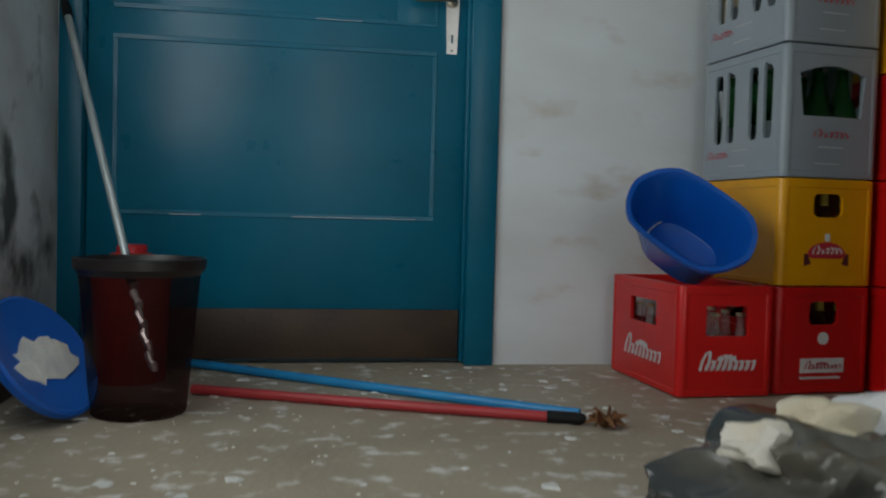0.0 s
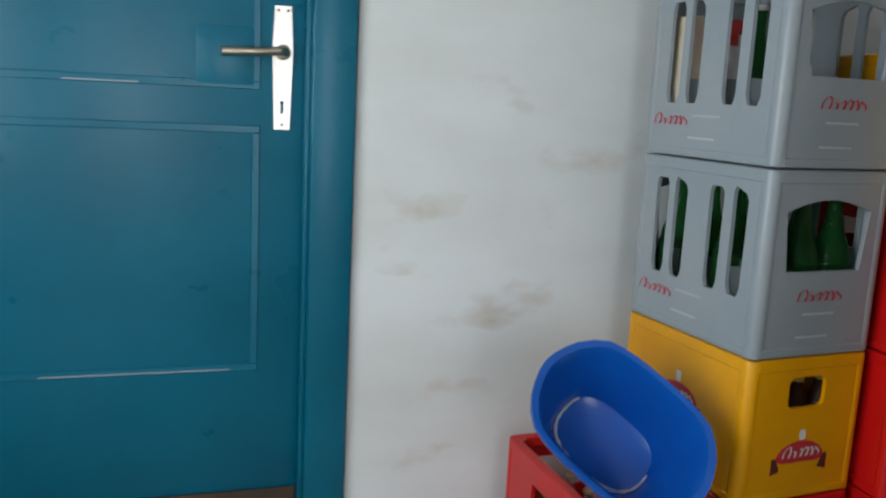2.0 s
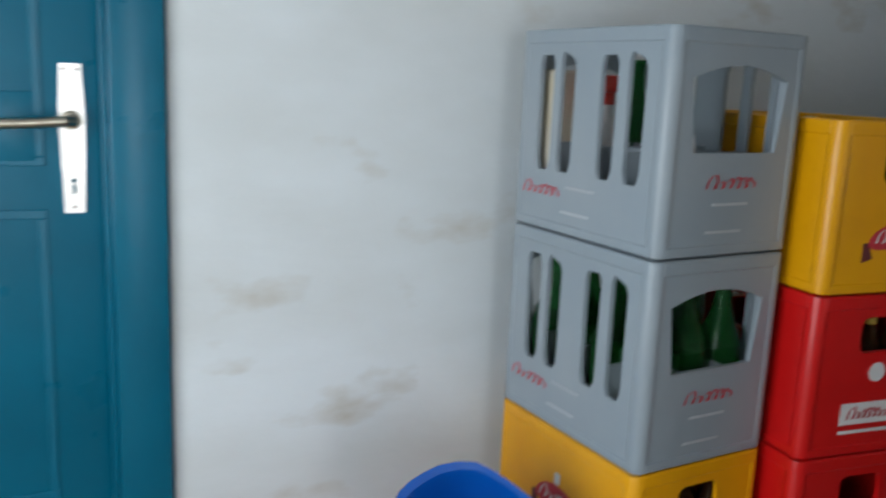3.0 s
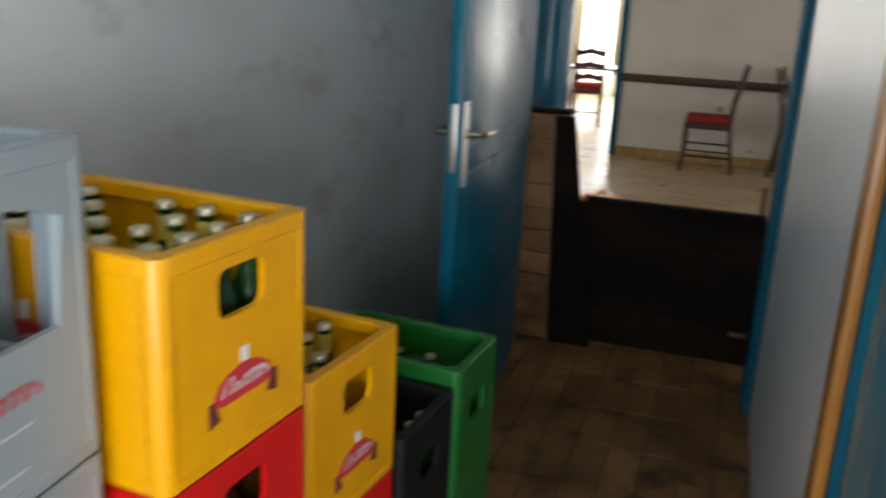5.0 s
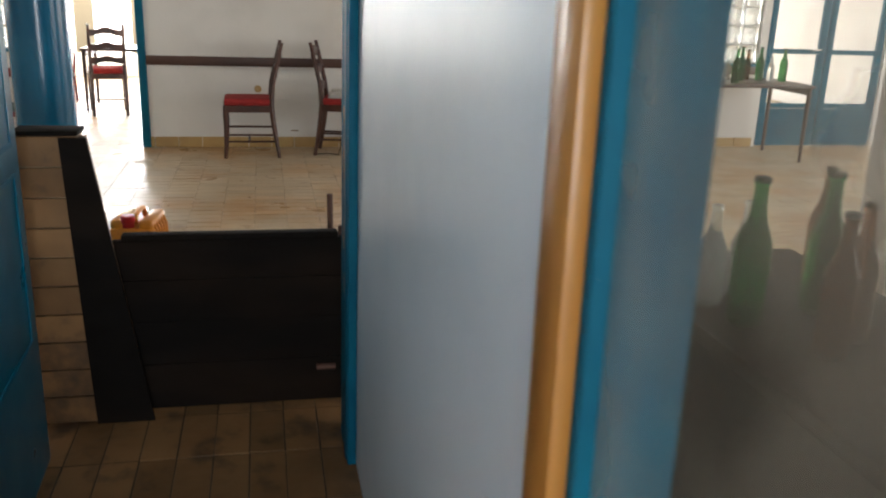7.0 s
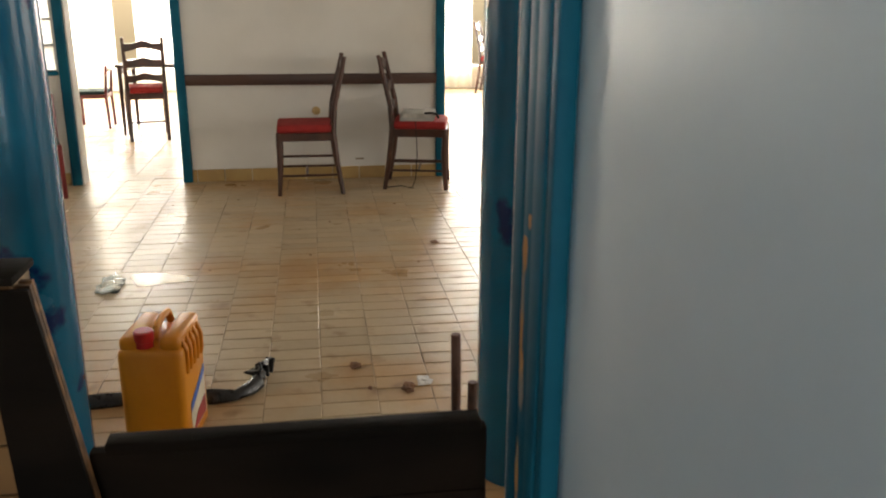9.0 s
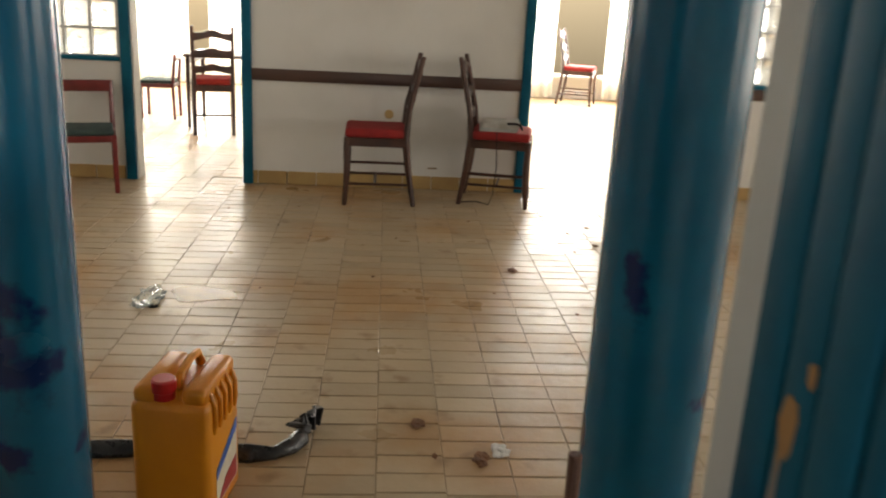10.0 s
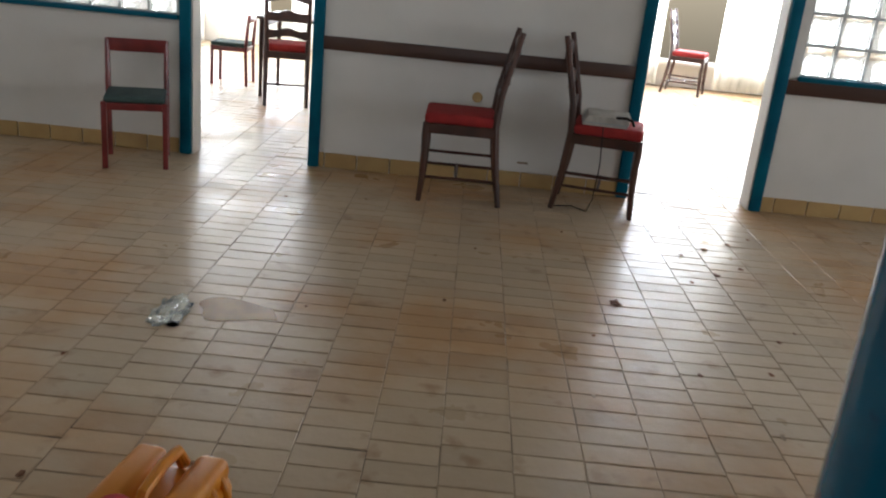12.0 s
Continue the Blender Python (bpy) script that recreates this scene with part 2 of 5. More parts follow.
def film_material():
    """Clear sheeting, dusty and wrinkled: part clear, part milky."""
    m = bpy.data.materials.new("wrinkled_plastic_film")
    m.use_nodes = True
    nt = m.node_tree
    b, out = nt.nodes["Principled BSDF"], nt.nodes["Material Output"]
    b.inputs["Base Color"].default_value = (0.1, 0.085, 0.062, 1)
    b.inputs["Roughness"].default_value = 0.3
    b.inputs["Specular IOR Level"].default_value = 0.12
    tr, tl = nt.nodes.new("ShaderNodeBsdfTransparent"), nt.nodes.new("ShaderNodeBsdfTranslucent")
    tr.inputs[0].default_value = (0.95, 0.95, 0.93, 1)
    tl.inputs[0].default_value = (0.6, 0.54, 0.45, 1)
    milk, mx = nt.nodes.new("ShaderNodeMixShader"), nt.nodes.new("ShaderNodeMixShader")
    milk.inputs[0].default_value = 0.5
    tc, mp = nt.nodes.new("ShaderNodeTexCoord"), nt.nodes.new("ShaderNodeMapping")
    mp.inputs["Scale"].default_value = (1.7, 1.7, 1.1)
    n = nt.nodes.new("ShaderNodeTexNoise")
    n.inputs["Scale"].default_value, n.inputs["Detail"].default_value = 2.4, 4
    mr = nt.nodes.new("ShaderNodeMapRange")
    mr.inputs["From Min"].default_value, mr.inputs["From Max"].default_value = 0.36, 0.64
    mr.inputs["To Min"].default_value, mr.inputs["To Max"].default_value = 0.18, 0.62
    bp = nt.nodes.new("ShaderNodeBump")
    bp.inputs["Strength"].default_value, bp.inputs["Distance"].default_value = 0.6, 0.02
    nt.links.new(tc.outputs["Object"], mp.inputs[0])
    nt.links.new(mp.outputs[0], n.inputs["Vector"])
    nt.links.new(n.outputs["Fac"], mr.inputs["Value"])
    nt.links.new(n.outputs["Fac"], bp.inputs["Height"])
    nt.links.new(bp.outputs[0], b.inputs["Normal"])
    nt.links.new(b.outputs[0], milk.inputs[1])
    nt.links.new(tl.outputs[0], milk.inputs[2])
    nt.links.new(mr.outputs[0], mx.inputs[0])
    nt.links.new(tr.outputs[0], mx.inputs[1])
    nt.links.new(milk.outputs[0], mx.inputs[2])
    nt.links.new(mx.outputs[0], out.inputs["Surface"])
    return m


def curtain_material():
    m = bpy.data.materials.new("sheer_curtain")
    m.use_nodes = True
    nt = m.node_tree
    tl, df, mx = nt.nodes.new("ShaderNodeBsdfTranslucent"), nt.nodes.new("ShaderNodeBsdfDiffuse"), nt.nodes.new("ShaderNodeMixShader")
    tl.inputs[0].default_value = df.inputs[0].default_value = (0.8, 0.77, 0.68, 1)
    mx.inputs[0].default_value = 0.5
    nt.links.new(tl.outputs[0], mx.inputs[1])
    nt.links.new(df.outputs[0], mx.inputs[2])
    nt.links.new(mx.outputs[0], nt.nodes["Material Output"].inputs["Surface"])
    return m


def smoked_material():
    """Thin dark plastic that one can see through."""
    m = bpy.data.materials.new("smoked_bucket_plastic")
    m.use_nodes = True
    nt = m.node_tree
    b, tr, mx = nt.nodes["Principled BSDF"], nt.nodes.new("ShaderNodeBsdfTransparent"), nt.nodes.new("ShaderNodeMixShader")
    b.inputs["Base Color"].default_value, b.inputs["Roughness"].default_value = (0.01, 0.005, 0.005, 1), 0.3
    b.inputs["Specular IOR Level"].default_value = 0.25
    tr.inputs[0].default_value = (0.62, 0.5, 0.5, 1)
    mx.inputs[0].default_value = 0.35
    nt.links.new(tr.outputs[0], mx.inputs[1])
    nt.links.new(b.outputs[0], mx.inputs[2])
    nt.links.new(mx.outputs[0], nt.nodes["Material Output"].inputs["Surface"])
    return m


FILM, CURTAIN, SMOKED = film_material(), curtain_material(), smoked_material()


# ---- building helpers ----
def finish(name, bm, mat, smooth=True):
    bmesh.ops.recalc_face_normals(bm, faces=bm.faces)
    me = bpy.data.meshes.new(name)
    bm.to_mesh(me)
    bm.free()
    me.materials.append(mat)
    if smooth:
        me.shade_smooth()
        me.set_sharp_from_angle(angle=radians(32))
    return me


def part(name, bm, mat, parent, label=""):
    ob = new(name, finish(name, bm, mat))
    ob.parent = parent
    return tagged(ob, label) if label else ob


def thing(name, m, label, category, group="", kind=""):
    ob = new(name)
    ob.empty_display_size = 0.1
    ob.matrix_world = m
    return tagged(ob, label, category, group, kind)


def solid(name, bm, mat, label="", category="", group="", kind=""):
    return tagged(new(name, finish(name, bm, mat)), label, category, group, kind)


def structure(name, bm, mat, label="", category=""):
    return solid(name, bm, mat, label, category, "", "structure")


def block(bm, x0, x1, y0, y1, z0, z1, bevel=0.0, seg=2, m=None):
    r = bmesh.ops.create_cube(bm, size=1)
    vs = r["verts"]
    bmesh.ops.scale(bm, vec=(x1 - x0, y1 - y0, z1 - z0), verts=vs)
    bmesh.ops.translate(bm, vec=((x0 + x1) / 2, (y0 + y1) / 2, (z0 + z1) / 2), verts=vs)
    if bevel:
        es = list({e for v in vs for e in v.link_edges})
        vs = bmesh.ops.bevel(bm, geom=es, offset=bevel, segments=seg, affect="EDGES", profile=0.5)["verts"]
    if m is not None:
        bmesh.ops.transform(bm, matrix=m, verts=list({v for v in vs if v.is_valid}))
    return bm


def box_bm(x0, x1, y0, y1, z0, z1, bevel=0.0, seg=2):
    return block(bmesh.new(), x0, x1, y0, y1, z0, z1, bevel, seg)


def lathe(bm, profile, segs=20, m=None):
    """Turns a profile of (radius, height) round the z axis."""
    rings = []
    for r, z in profile:
        rings.append([bm.verts.new((r * math.cos(2 * math.pi * i / segs), r * math.sin(2 * math.pi * i / segs), z)) for i in range(segs)])
    for a, b in zip(rings, rings[1:]):
        for i in range(segs):
            bm.faces.new((a[i], a[(i + 1) % segs], b[(i + 1) % segs], b[i]))
    if m is not None:
        bmesh.ops.transform(bm, matrix=m, verts=[v for r in rings for v in r])
    return rings


def capped(bm, profile, segs=20, m=None):
    rings = lathe(bm, profile, segs, m)
    bm.faces.new(rings[0])
    bm.faces.new(rings[-1])
    return bm


def tube(bm, pts, radius, segs=10, flat=1.0):
    """A round bar along points; radius is a number or one for each point."""
    pts = [Vector(p) for p in pts]
    rings, side = [], None
    for i, p in enumerate(pts):
        d = (pts[min(i + 1, len(pts) - 1)] - pts[max(i - 1, 0)]).normalized()
        if side is None:
            side = d.orthogonal().normalized()
        side = (side - d * side.dot(d)).normalized()
        up = d.cross(side)
        r = radius[i] if isinstance(radius, (list, tuple)) else radius
        rings.append([bm.verts.new(p + side * r * math.cos(2 * math.pi * k / segs) + up * r * flat * math.sin(2 * math.pi * k / segs)) for k in range(segs)])
    for a, b in zip(rings, rings[1:]):
        for k in range(segs):
            bm.faces.new((a[k], a[(k + 1) % segs], b[(k + 1) % segs], b[k]))
    bm.faces.new(rings[0])
    bm.faces.new(rings[-1])
    return bm


def rounded(u0, u1, v0, v1, r=0.01, n=3):
    """The outline of a rectangle with round corners."""
    out = []
    for cu, cv, a in ((u1 - r, v1 - r, 0), (u0 + r, v1 - r, 90), (u0 + r, v0 + r, 180), (u1 - r, v0 + r, 270)):
        for k in range(n + 1):
            t = radians(a + 90 * k / n)
            out.append((cu + r * math.cos(t), cv + r * math.sin(t)))
    return out


def plate(bm, m, outer, holes=(), th=0.01):
    """A sheet of that outline, with holes, th thick along m's z."""
    edges, verts = [], []
    for loop in (outer, *holes):
        vs = [bm.verts.new((u, v, 0)) for u, v in loop]
        verts += vs
        edges += [bm.edges.new((a, b)) for a, b in zip(vs, vs[1:] + vs[:1])]
    faces = [f for f in bmesh.ops.triangle_fill(bm, use_beauty=True, use_dissolve=False, edges=edges)["geom"] if isinstance(f, bmesh.types.BMFace)]
    ex = bmesh.ops.extrude_face_region(bm, geom=faces)
    top = [v for v in ex["geom"] if isinstance(v, bmesh.types.BMVert)]
    bmesh.ops.translate(bm, vec=(0, 0, th), verts=top)
    bmesh.ops.transform(bm, matrix=m, verts=verts + top)
    return bm


def facing(x, y, z, way):
    """A frame whose u runs along the wall, v up and z outward: way is the side that it faces."""
    turns = {"-y": Matrix(((1, 0, 0), (0, 0, -1), (0, 1, 0))), "+y": Matrix(((-1, 0, 0), (0, 0, 1), (0, 1, 0))),
             "-x": Matrix(((0, 0, -1), (-1, 0, 0), (0, 1, 0))), "+x": Matrix(((0, 0, 1), (1, 0, 0), (0, 1, 0)))}
    return Matrix.Translation((x, y, z)) @ turns[way].to_4x4()


# ---- the large structure ----
WALL_Y, RIGHT_Y, FAR_X = 4.25, 2.92, 11.27


def wall_with_holes(name, m, outer, holes, th, mat, label):
    return structure(name, plate(bmesh.new(), m, outer, holes, th), mat, label, "wall")


def rect(u0, u1, v0, v1):
    return [(u0, v0), (u1, v0), (u1, v1), (u0, v1)]


H = 2.85
structure("floor_store", box_bm(0.3, 3.96, -1.0, 4.3, -0.1, 0), CONCRETE, "tan store floor spattered with dried white plaster", "floor")
structure("floor_passage_bed", box_bm(3.97, 5.975, 2.925, 4.245, -0.02, -0.0022), GROUT_DARK, "dirt-filled grout bed under the passage tiles", "floor")
structure("floor_hall_bed", box_bm(3.96, 17.8, -5.2, 7.2, -0.1, -0.003), GROUT, "dark grout bed under the hall's tiles", "floor")
structure("floor_bar_bed", box_bm(0.3, 3.96, -5.2, -1.0, -0.1, -0.006), GROUT, "grout bed under the bar", "floor")
structure("ceiling", box_bm(0.3, 18, -5.3, 7.3, H, H + 0.12), CEILING, "white painted ceiling", "ceiling")

# wall with the closed door: opening from 0.55 to 1.85
wall_with_holes("wall_door_side", facing(0, WALL_Y, 0, "+y"), rect(-5.55, -0.35, -0.08, H), [rect(-1.855, -0.552, -0.02, 2.12)], 0.2, PLASTER, "white plaster store wall with grey scuffs")
# The hole, out of view, is made up for the west fill lamp.
wall_with_holes("wall_left", facing(0.55, 0, 0, "-x"), rect(-WALL_Y, 0.8, 0, H), [rect(-3.53, -2.17, 0.62, 1.68)], 0.2, STAINED, "stained white plaster side wall with an added opening for fill light")
# This unseen wall's opening is added to go with the south fill lamp.
wall_with_holes("wall_store_south", facing(0, -0.6, 0, "-y"), rect(0.35, 3.0, -0.08, H), [rect(1.36, 2.34, -0.02, 2.0)], 0.2, PLASTER, "unseen white plaster wall with an added opening for fill light")
structure("wall_store_corner", box_bm(2.4, 2.56, -0.6, RIGHT_Y - 0.122, 0, H), PLASTER, "white plaster wall", "wall")
# wall beside the passage, with the sheeted opening from 2.57 to 3.52
wall_with_holes("wall_passage", facing(0, RIGHT_Y, 0, "-y"), rect(2.4, 5.52, 0, H), [rect(2.56, 3.53, 0.25, 2.3)], 0.12, GLOSS_WALL, "blue-grey gloss painted wall beside the passage")
# doorway from the passage into the hall at x = 5.55
wall_with_holes("wall_doorway", facing(5.52, 0, 0, "+x"), rect(2.78, 7.0, -0.08, H), [rect(2.925, 3.98, -0.02, 2.12)], 0.14, HALL_WALL, "white plaster wall round the passage doorway")
structure("wall_hall_north", box_bm(5.4, 17.8, 7.0, 7.2, 0, H), HALL_WALL, "white plaster hall wall", "wall")
# The long opening is invented, out of view, for the hall's south fill.
wall_with_holes("wall_hall_south", facing(0, -4.95, 0, "-y"), rect(0.4, 17.8, 0, H), [rect(2.6, 11.0, 0.5, 2.5)], 0.2, HALL_WALL, "unseen white hall wall with an added long opening for fill light")
structure("wall_bar_west", box_bm(0.3, 0.44, -5.15, -0.6, 0, H), HALL_WALL, "white plaster wall", "wall")
structure("wall_behind_store", box_bm(0.44, 2.62, -0.95, -0.81, 2.02, H), HALL_WALL, "white plaster lintel", "wall")
# far wall: two doorways, two glass block windows, a glazed door
wall_with_holes("wall_far", facing(FAR_X, 0, 0, "+x"), rect(-5.0, 7.0, -0.08, H),
                [rect(4.31, 5.09, -0.02, 2.1), rect(1.4, 2.2, -0.02, 2.1), rect(5.19, 6.72, 0.885, 2.25), rect(-1.98, 1.25, 0.885, 2.25), rect(-3.5, -2.06, -0.02, 2.3)],
                0.16, HALL_WALL, "white plaster wall of the hall")
structure("wall_between_rooms", box_bm(11.45, 17.6, 3.25, 3.4, 0, H), HALL_WALL, "white partition between the two bright rooms", "wall")
wall_with_holes("wall_east", facing(17.65, 0, 0, "+x"), rect(-5.0, 7.0, 0, H), [rect(-2.7, 3.1, 0.35, 2.75), rect(3.6, 6.8, 0.35, 2.75)], 0.2, HALL_WALL, "white wall with tall window openings")

# skirting tiles and chair rail on the far wall
skirt = thing("baseboard_far_wall", Matrix(), "tan ceramic skirting tiles along the hall wall", "baseboard", kind="structure")
for y0, y1 in ((2.26, 4.25), (5.18, 6.98), (-2.02, 1.32)):
    y = y0
    while y < y1 - 0.03:
        e = min(y + 0.215, y1)
        part("skirting_tile", box_bm(FAR_X - 0.014, FAR_X - 0.0005, y + 0.002, e - 0.002, 0.002, 0.1, 0.003, 1), SKIRT, skirt)
        y += 0.217
structure("baseboard_left", box_bm(0.551, 0.565, 1.5, 4.2, 0, 0.09, 0.003), KICK, "brown wooden skirting board", "baseboard")
for i, (y0, y1, z0, z1) in enumerate(((2.26, 4.25, 0.77, 0.855), (-1.98, 1.32, 0.775, 0.868))):
    structure("trim_chair_rail_%d" % (i + 1), box_bm(FAR_X - 0.025, FAR_X - 0.0005, y0, y1, z0, z1, 0.006), RAIL, "dark brown wooden chair rail", "trim")


def door_frame(name, wall_x, y0, y1, top, w, depth, mat, label):
    """A frame in an opening of a wall that runs along y: two posts and a head."""
    t = thing(name, Matrix(), label, "door frame", kind="structure")
    x0, x1 = wall_x - 0.03, wall_x + depth
    part("post", box_bm(x0, x1, y0 - 0.012, y0 + w, 0, top, 0.008), mat, t)
    part("post", box_bm(x0, x1, y1 - w, y1 + 0.012, 0, top, 0.008), mat, t)
    part("head", box_bm(x0 + 0.002, x1 - 0.002, y0 + w, y1 - w, top - w, top, 0.006), mat, t)
    return t


door_frame("door_2_frame", FAR_X, 4.26, 5.16, 2.13, 0.06, 0.19, BLUE_FRAME, "blue-green painted door frame of the left bright room")
door_frame("door_3_frame", FAR_X, 1.33, 2.26, 2.13, 0.062, 0.19, BLUE_FRAME, "blue-green painted door frame of the right bright room")
pf = door_frame("door_4_frame", 5.52, 2.925, 3.975, 2.13, 0.027, 0.03, BLUE_FRAME, "chipped blue painted frame of the passage doorway")
for x0, x1, y1 in ((5.335, 5.365, 2.95), (5.371, 5.43, 2.953), (5.436, 5.4875, 2.95)):
    part("casing", box_bm(x0, x1, 2.9205, y1, 0, 2.13, 0.004), BLUE_FRAME, pf)
part("casing_backing", box_bm(5.34, 5.48, 2.9202, 2.936, 0, 2.125), DARK_WOOD, pf)
rnd = random.Random(17)
for x, z, w, hgt in ((5.468, 1.145, 0.016, 0.075), (5.474, 1.04, 0.011, 0.19), (5.466, 0.93, 0.017, 0.12), (5.474, 0.76, 0.012, 0.14), (5.445, 1.2, 0.008, 0.03), (5.462, 0.6, 0.014, 0.09)):
    n = 14
    chip = [(-x + w * (0.55 + 0.45 * rnd.random()) * math.cos(2 * math.pi * k / n), z + hgt / 2 * (0.6 + 0.4 * rnd.random()) * math.sin(2 * math.pi * k / n)) for k in range(n)]
    part("chipped_patch", plate(bmesh.new(), facing(0, 2.9502, 0, "+y"), chip, (), 0.0008), BARE_WOOD, pf, "bare wood where paint has chipped")


def glass_blocks(name, y0, y1, z0, z1, pitch, label):
    """A window of glass blocks with mortar joints and a frame."""
    t = thing(name, Matrix(), label, "window", kind="structure")
    ny, nz = max(1, round((y1 - y0) / pitch)), max(1, round((z1 - z0) / pitch))
    py, pz = (y1 - y0) / ny, (z1 - z0) / nz
    me = None
    for j in range(nz):
        for i in range(ny):
            if me is None:
                bm = bmesh.new()
                hy, hz = py / 2 - 0.007, pz / 2 - 0.007
                block(bm, -0.045, 0.045, -hy, hy, -hz, hz, 0.012, 2)
                for k in range(3):
                    lathe(bm, ((0.018 + 0.02 * k, 0.0), (0.022 + 0.02 * k, 0.006), (0.026 + 0.02 * k, 0.0)), 14, Matrix.Translation((-0.046, 0.01 * k - 0.01, -0.012 * k)) @ Matrix.Rotation(radians(-90), 4, "Y"))
                me = finish("pane", bm, BLOCK_GLASS)
            ob = new("pane", me)
            ob.parent = t
            ob.location = (FAR_X + 0.08, y0 + py * (i + 0.5), z0 + pz * (j + 0.5))
            ob.visible_shadow = False
    bm = bmesh.new()
    for i in range(ny + 1):
        block(bm, FAR_X + 0.045, FAR_X + 0.115, y0 + py * i - 0.0065, y0 + py * i + 0.0065, z0, z1)
    for j in range(nz + 1):
        block(bm, FAR_X + 0.047, FAR_X + 0.113, y0, y1, z0 + pz * j - 0.0065, z0 + pz * j + 0.0065)
    part("mortar_grid", bm, MORTAR, t)
    part("window_sill", box_bm(FAR_X - 0.03, FAR_X + 0.05, y0 - 0.02, y1 + 0.02, z0 - 0.03, z0 - 0.001, 0.006), BLUE_FRAME, t)
    return t


glass_blocks("window_1", 5.2, 6.71, 0.89, 2.24, 0.2, "glass block window glowing with daylight")
glass_blocks("window_2", -1.97, 1.24, 0.89, 2.24, 0.2, "glass block window above a brown rail")

# glazed double door at the end of the far wall
gd = thing("door_5", Matrix(), "glazed double door with blue painted frame and low panel", "door", kind="structure")
for y0, y1 in ((-3.48, -2.79), (-2.77, -2.08)):
    bm = bmesh.new()
    block(bm, FAR_X + 0.02, FAR_X + 0.07, y0, y0 + 0.07, 0.01, 2.28, 0.004)
    block(bm, FAR_X + 0.02, FAR_X + 0.07, y1 - 0.07, y1, 0.01, 2.28, 0.004)
    for z in (0.01, 0.42, 1.0, 1.6, 2.2):
        block(bm, FAR_X + 0.022, FAR_X + 0.068, y0 + 0.07, y1 - 0.07, z, z + (0.4 if z < 0.1 else 0.05))
    part("door_leaf", bm, BLUE_FRAME, gd)
part("door_handle", tube(bmesh.new(), [(FAR_X + 0.02, -2.68, 1.05), (FAR_X - 0.04, -2.68, 1.05), (FAR_X - 0.04, -2.58, 1.05)], 0.01), METAL, gd)


# ---- doors of the store ----
def door_leaf(t, w, front, x_hinge_side, mat):
    """A panelled leaf in its own frame: u along the leaf from 0 to w, faces at v = 0 and 0.04; front gives its matrix."""
    bm = bmesh.new()
    block(bm, 0, w, 0, 0.04, 0.01, 2.05, 0.003)
    leaf = part("door_leaf", bm, mat, t)
    leaf.matrix_world = front
    for v, th in ((-0.0035, 0.0035), (0.04, 0.0035)):
        for z0, z1 in ((0.447, 0.978), (1.052, 1.92)):
            bm = bmesh.new()
            a, b, c = 0.07, w - 0.098, 0.016
            for u0, u1, q0, q1 in ((a, b, z0, z0 + c), (a, b, z1 - c, z1), (a, a + c, z0 + c, z1 - c), (b - c, b, z0 + c, z1 - c)):
                block(bm, u0, u1, v, v + th, q0, q1, 0.0015, 1)
            ob = part("panel_moulding", bm, mat, t)
            ob.matrix_world = front
    return leaf


def lever_handle(parent, m, side):
    """An escutcheon plate with a lever that points to side (-1 or 1 along u); v is outward negative."""
    bm = bmesh.new()
    outline = [(-0.016, -0.158), (0.016, -0.158), (0.021, 0.0), (0.017, 0.093), (-0.017, 0.093), (-0.021, 0.0)]
    plate(bm, facing(0, 0, 0, "-y"), outline, [[(0.005 * math.cos(k), -0.103 + 0.005 * math.sin(k)) for k in (0, 1.26, 2.5, 3.8, 5.0)], rounded(-0.003, 0.003, -0.125, -0.108, 0.002, 2)], 0.006)
    p = part("escutcheon", bm, METAL, parent, "worn aluminium handle plate with keyhole")
    p.matrix_world = m
    bm = bmesh.new()
    tube(bm, [(0, -0.004, 0), (0, -0.045, 0), (side * 0.012, -0.055, 0), (side * 0.06, -0.057, -0.003), (side * 0.125, -0.055, -0.006)], [0.011, 0.009, 0.009, 0.0085, 0.0095], 12)
    capped(bm, ((0.016, 0), (0.016, 0.006), (0.012, 0.008)), 16, facing(0, -0.006, 0, "-y"))
    lv = part("lever", bm, BRASS, parent, "brass-grey door lever")
    lv.matrix_world = m
    bm = bmesh.new()
    for u, v in ((-0.01, 0.084), (0.01, 0.084), (0.0, -0.148)):
        capped(bm, ((0.003, 0), (0.003, 0.002)), 8, facing(u, -0.006, v, "-y"))
    sc = part("screws", bm, RUST, parent)
    sc.matrix_world = m


d1 = thing("door_1", Matrix(), "closed blue enamel panelled door with brown kick board", "door", kind="structure")
part("door_post", box_bm(0.555, 0.622, WALL_Y - 0.02, WALL_Y + 0.12, 0, 2.12, 0.006), BLUE, d1)
part("door_post", box_bm(1.758, 1.85, WALL_Y - 0.02, WALL_Y + 0.12, 0, 2.12, 0.006), BLUE, d1)
part("door_head", box_bm(0.622, 1.758, WALL_Y - 0.018, WALL_Y + 0.118, 2.06, 2.12, 0.004), BLUE, d1)
part("door_bead", box_bm(1.747, 1.7585, WALL_Y + 0.0, WALL_Y + 0.03, 0.01, 2.06, 0.003), BLUE, d1)
leaf_1 = door_leaf(d1, 1.132, Matrix.Translation((0.624, WALL_Y + 0.03, 0)), 0, BLUE)
part("kick_board", box_bm(0.63, 1.745, WALL_Y + 0.021, WALL_Y + 0.0295, 0.015, 0.17, 0.003), KICK, d1, "dark brown kick board")
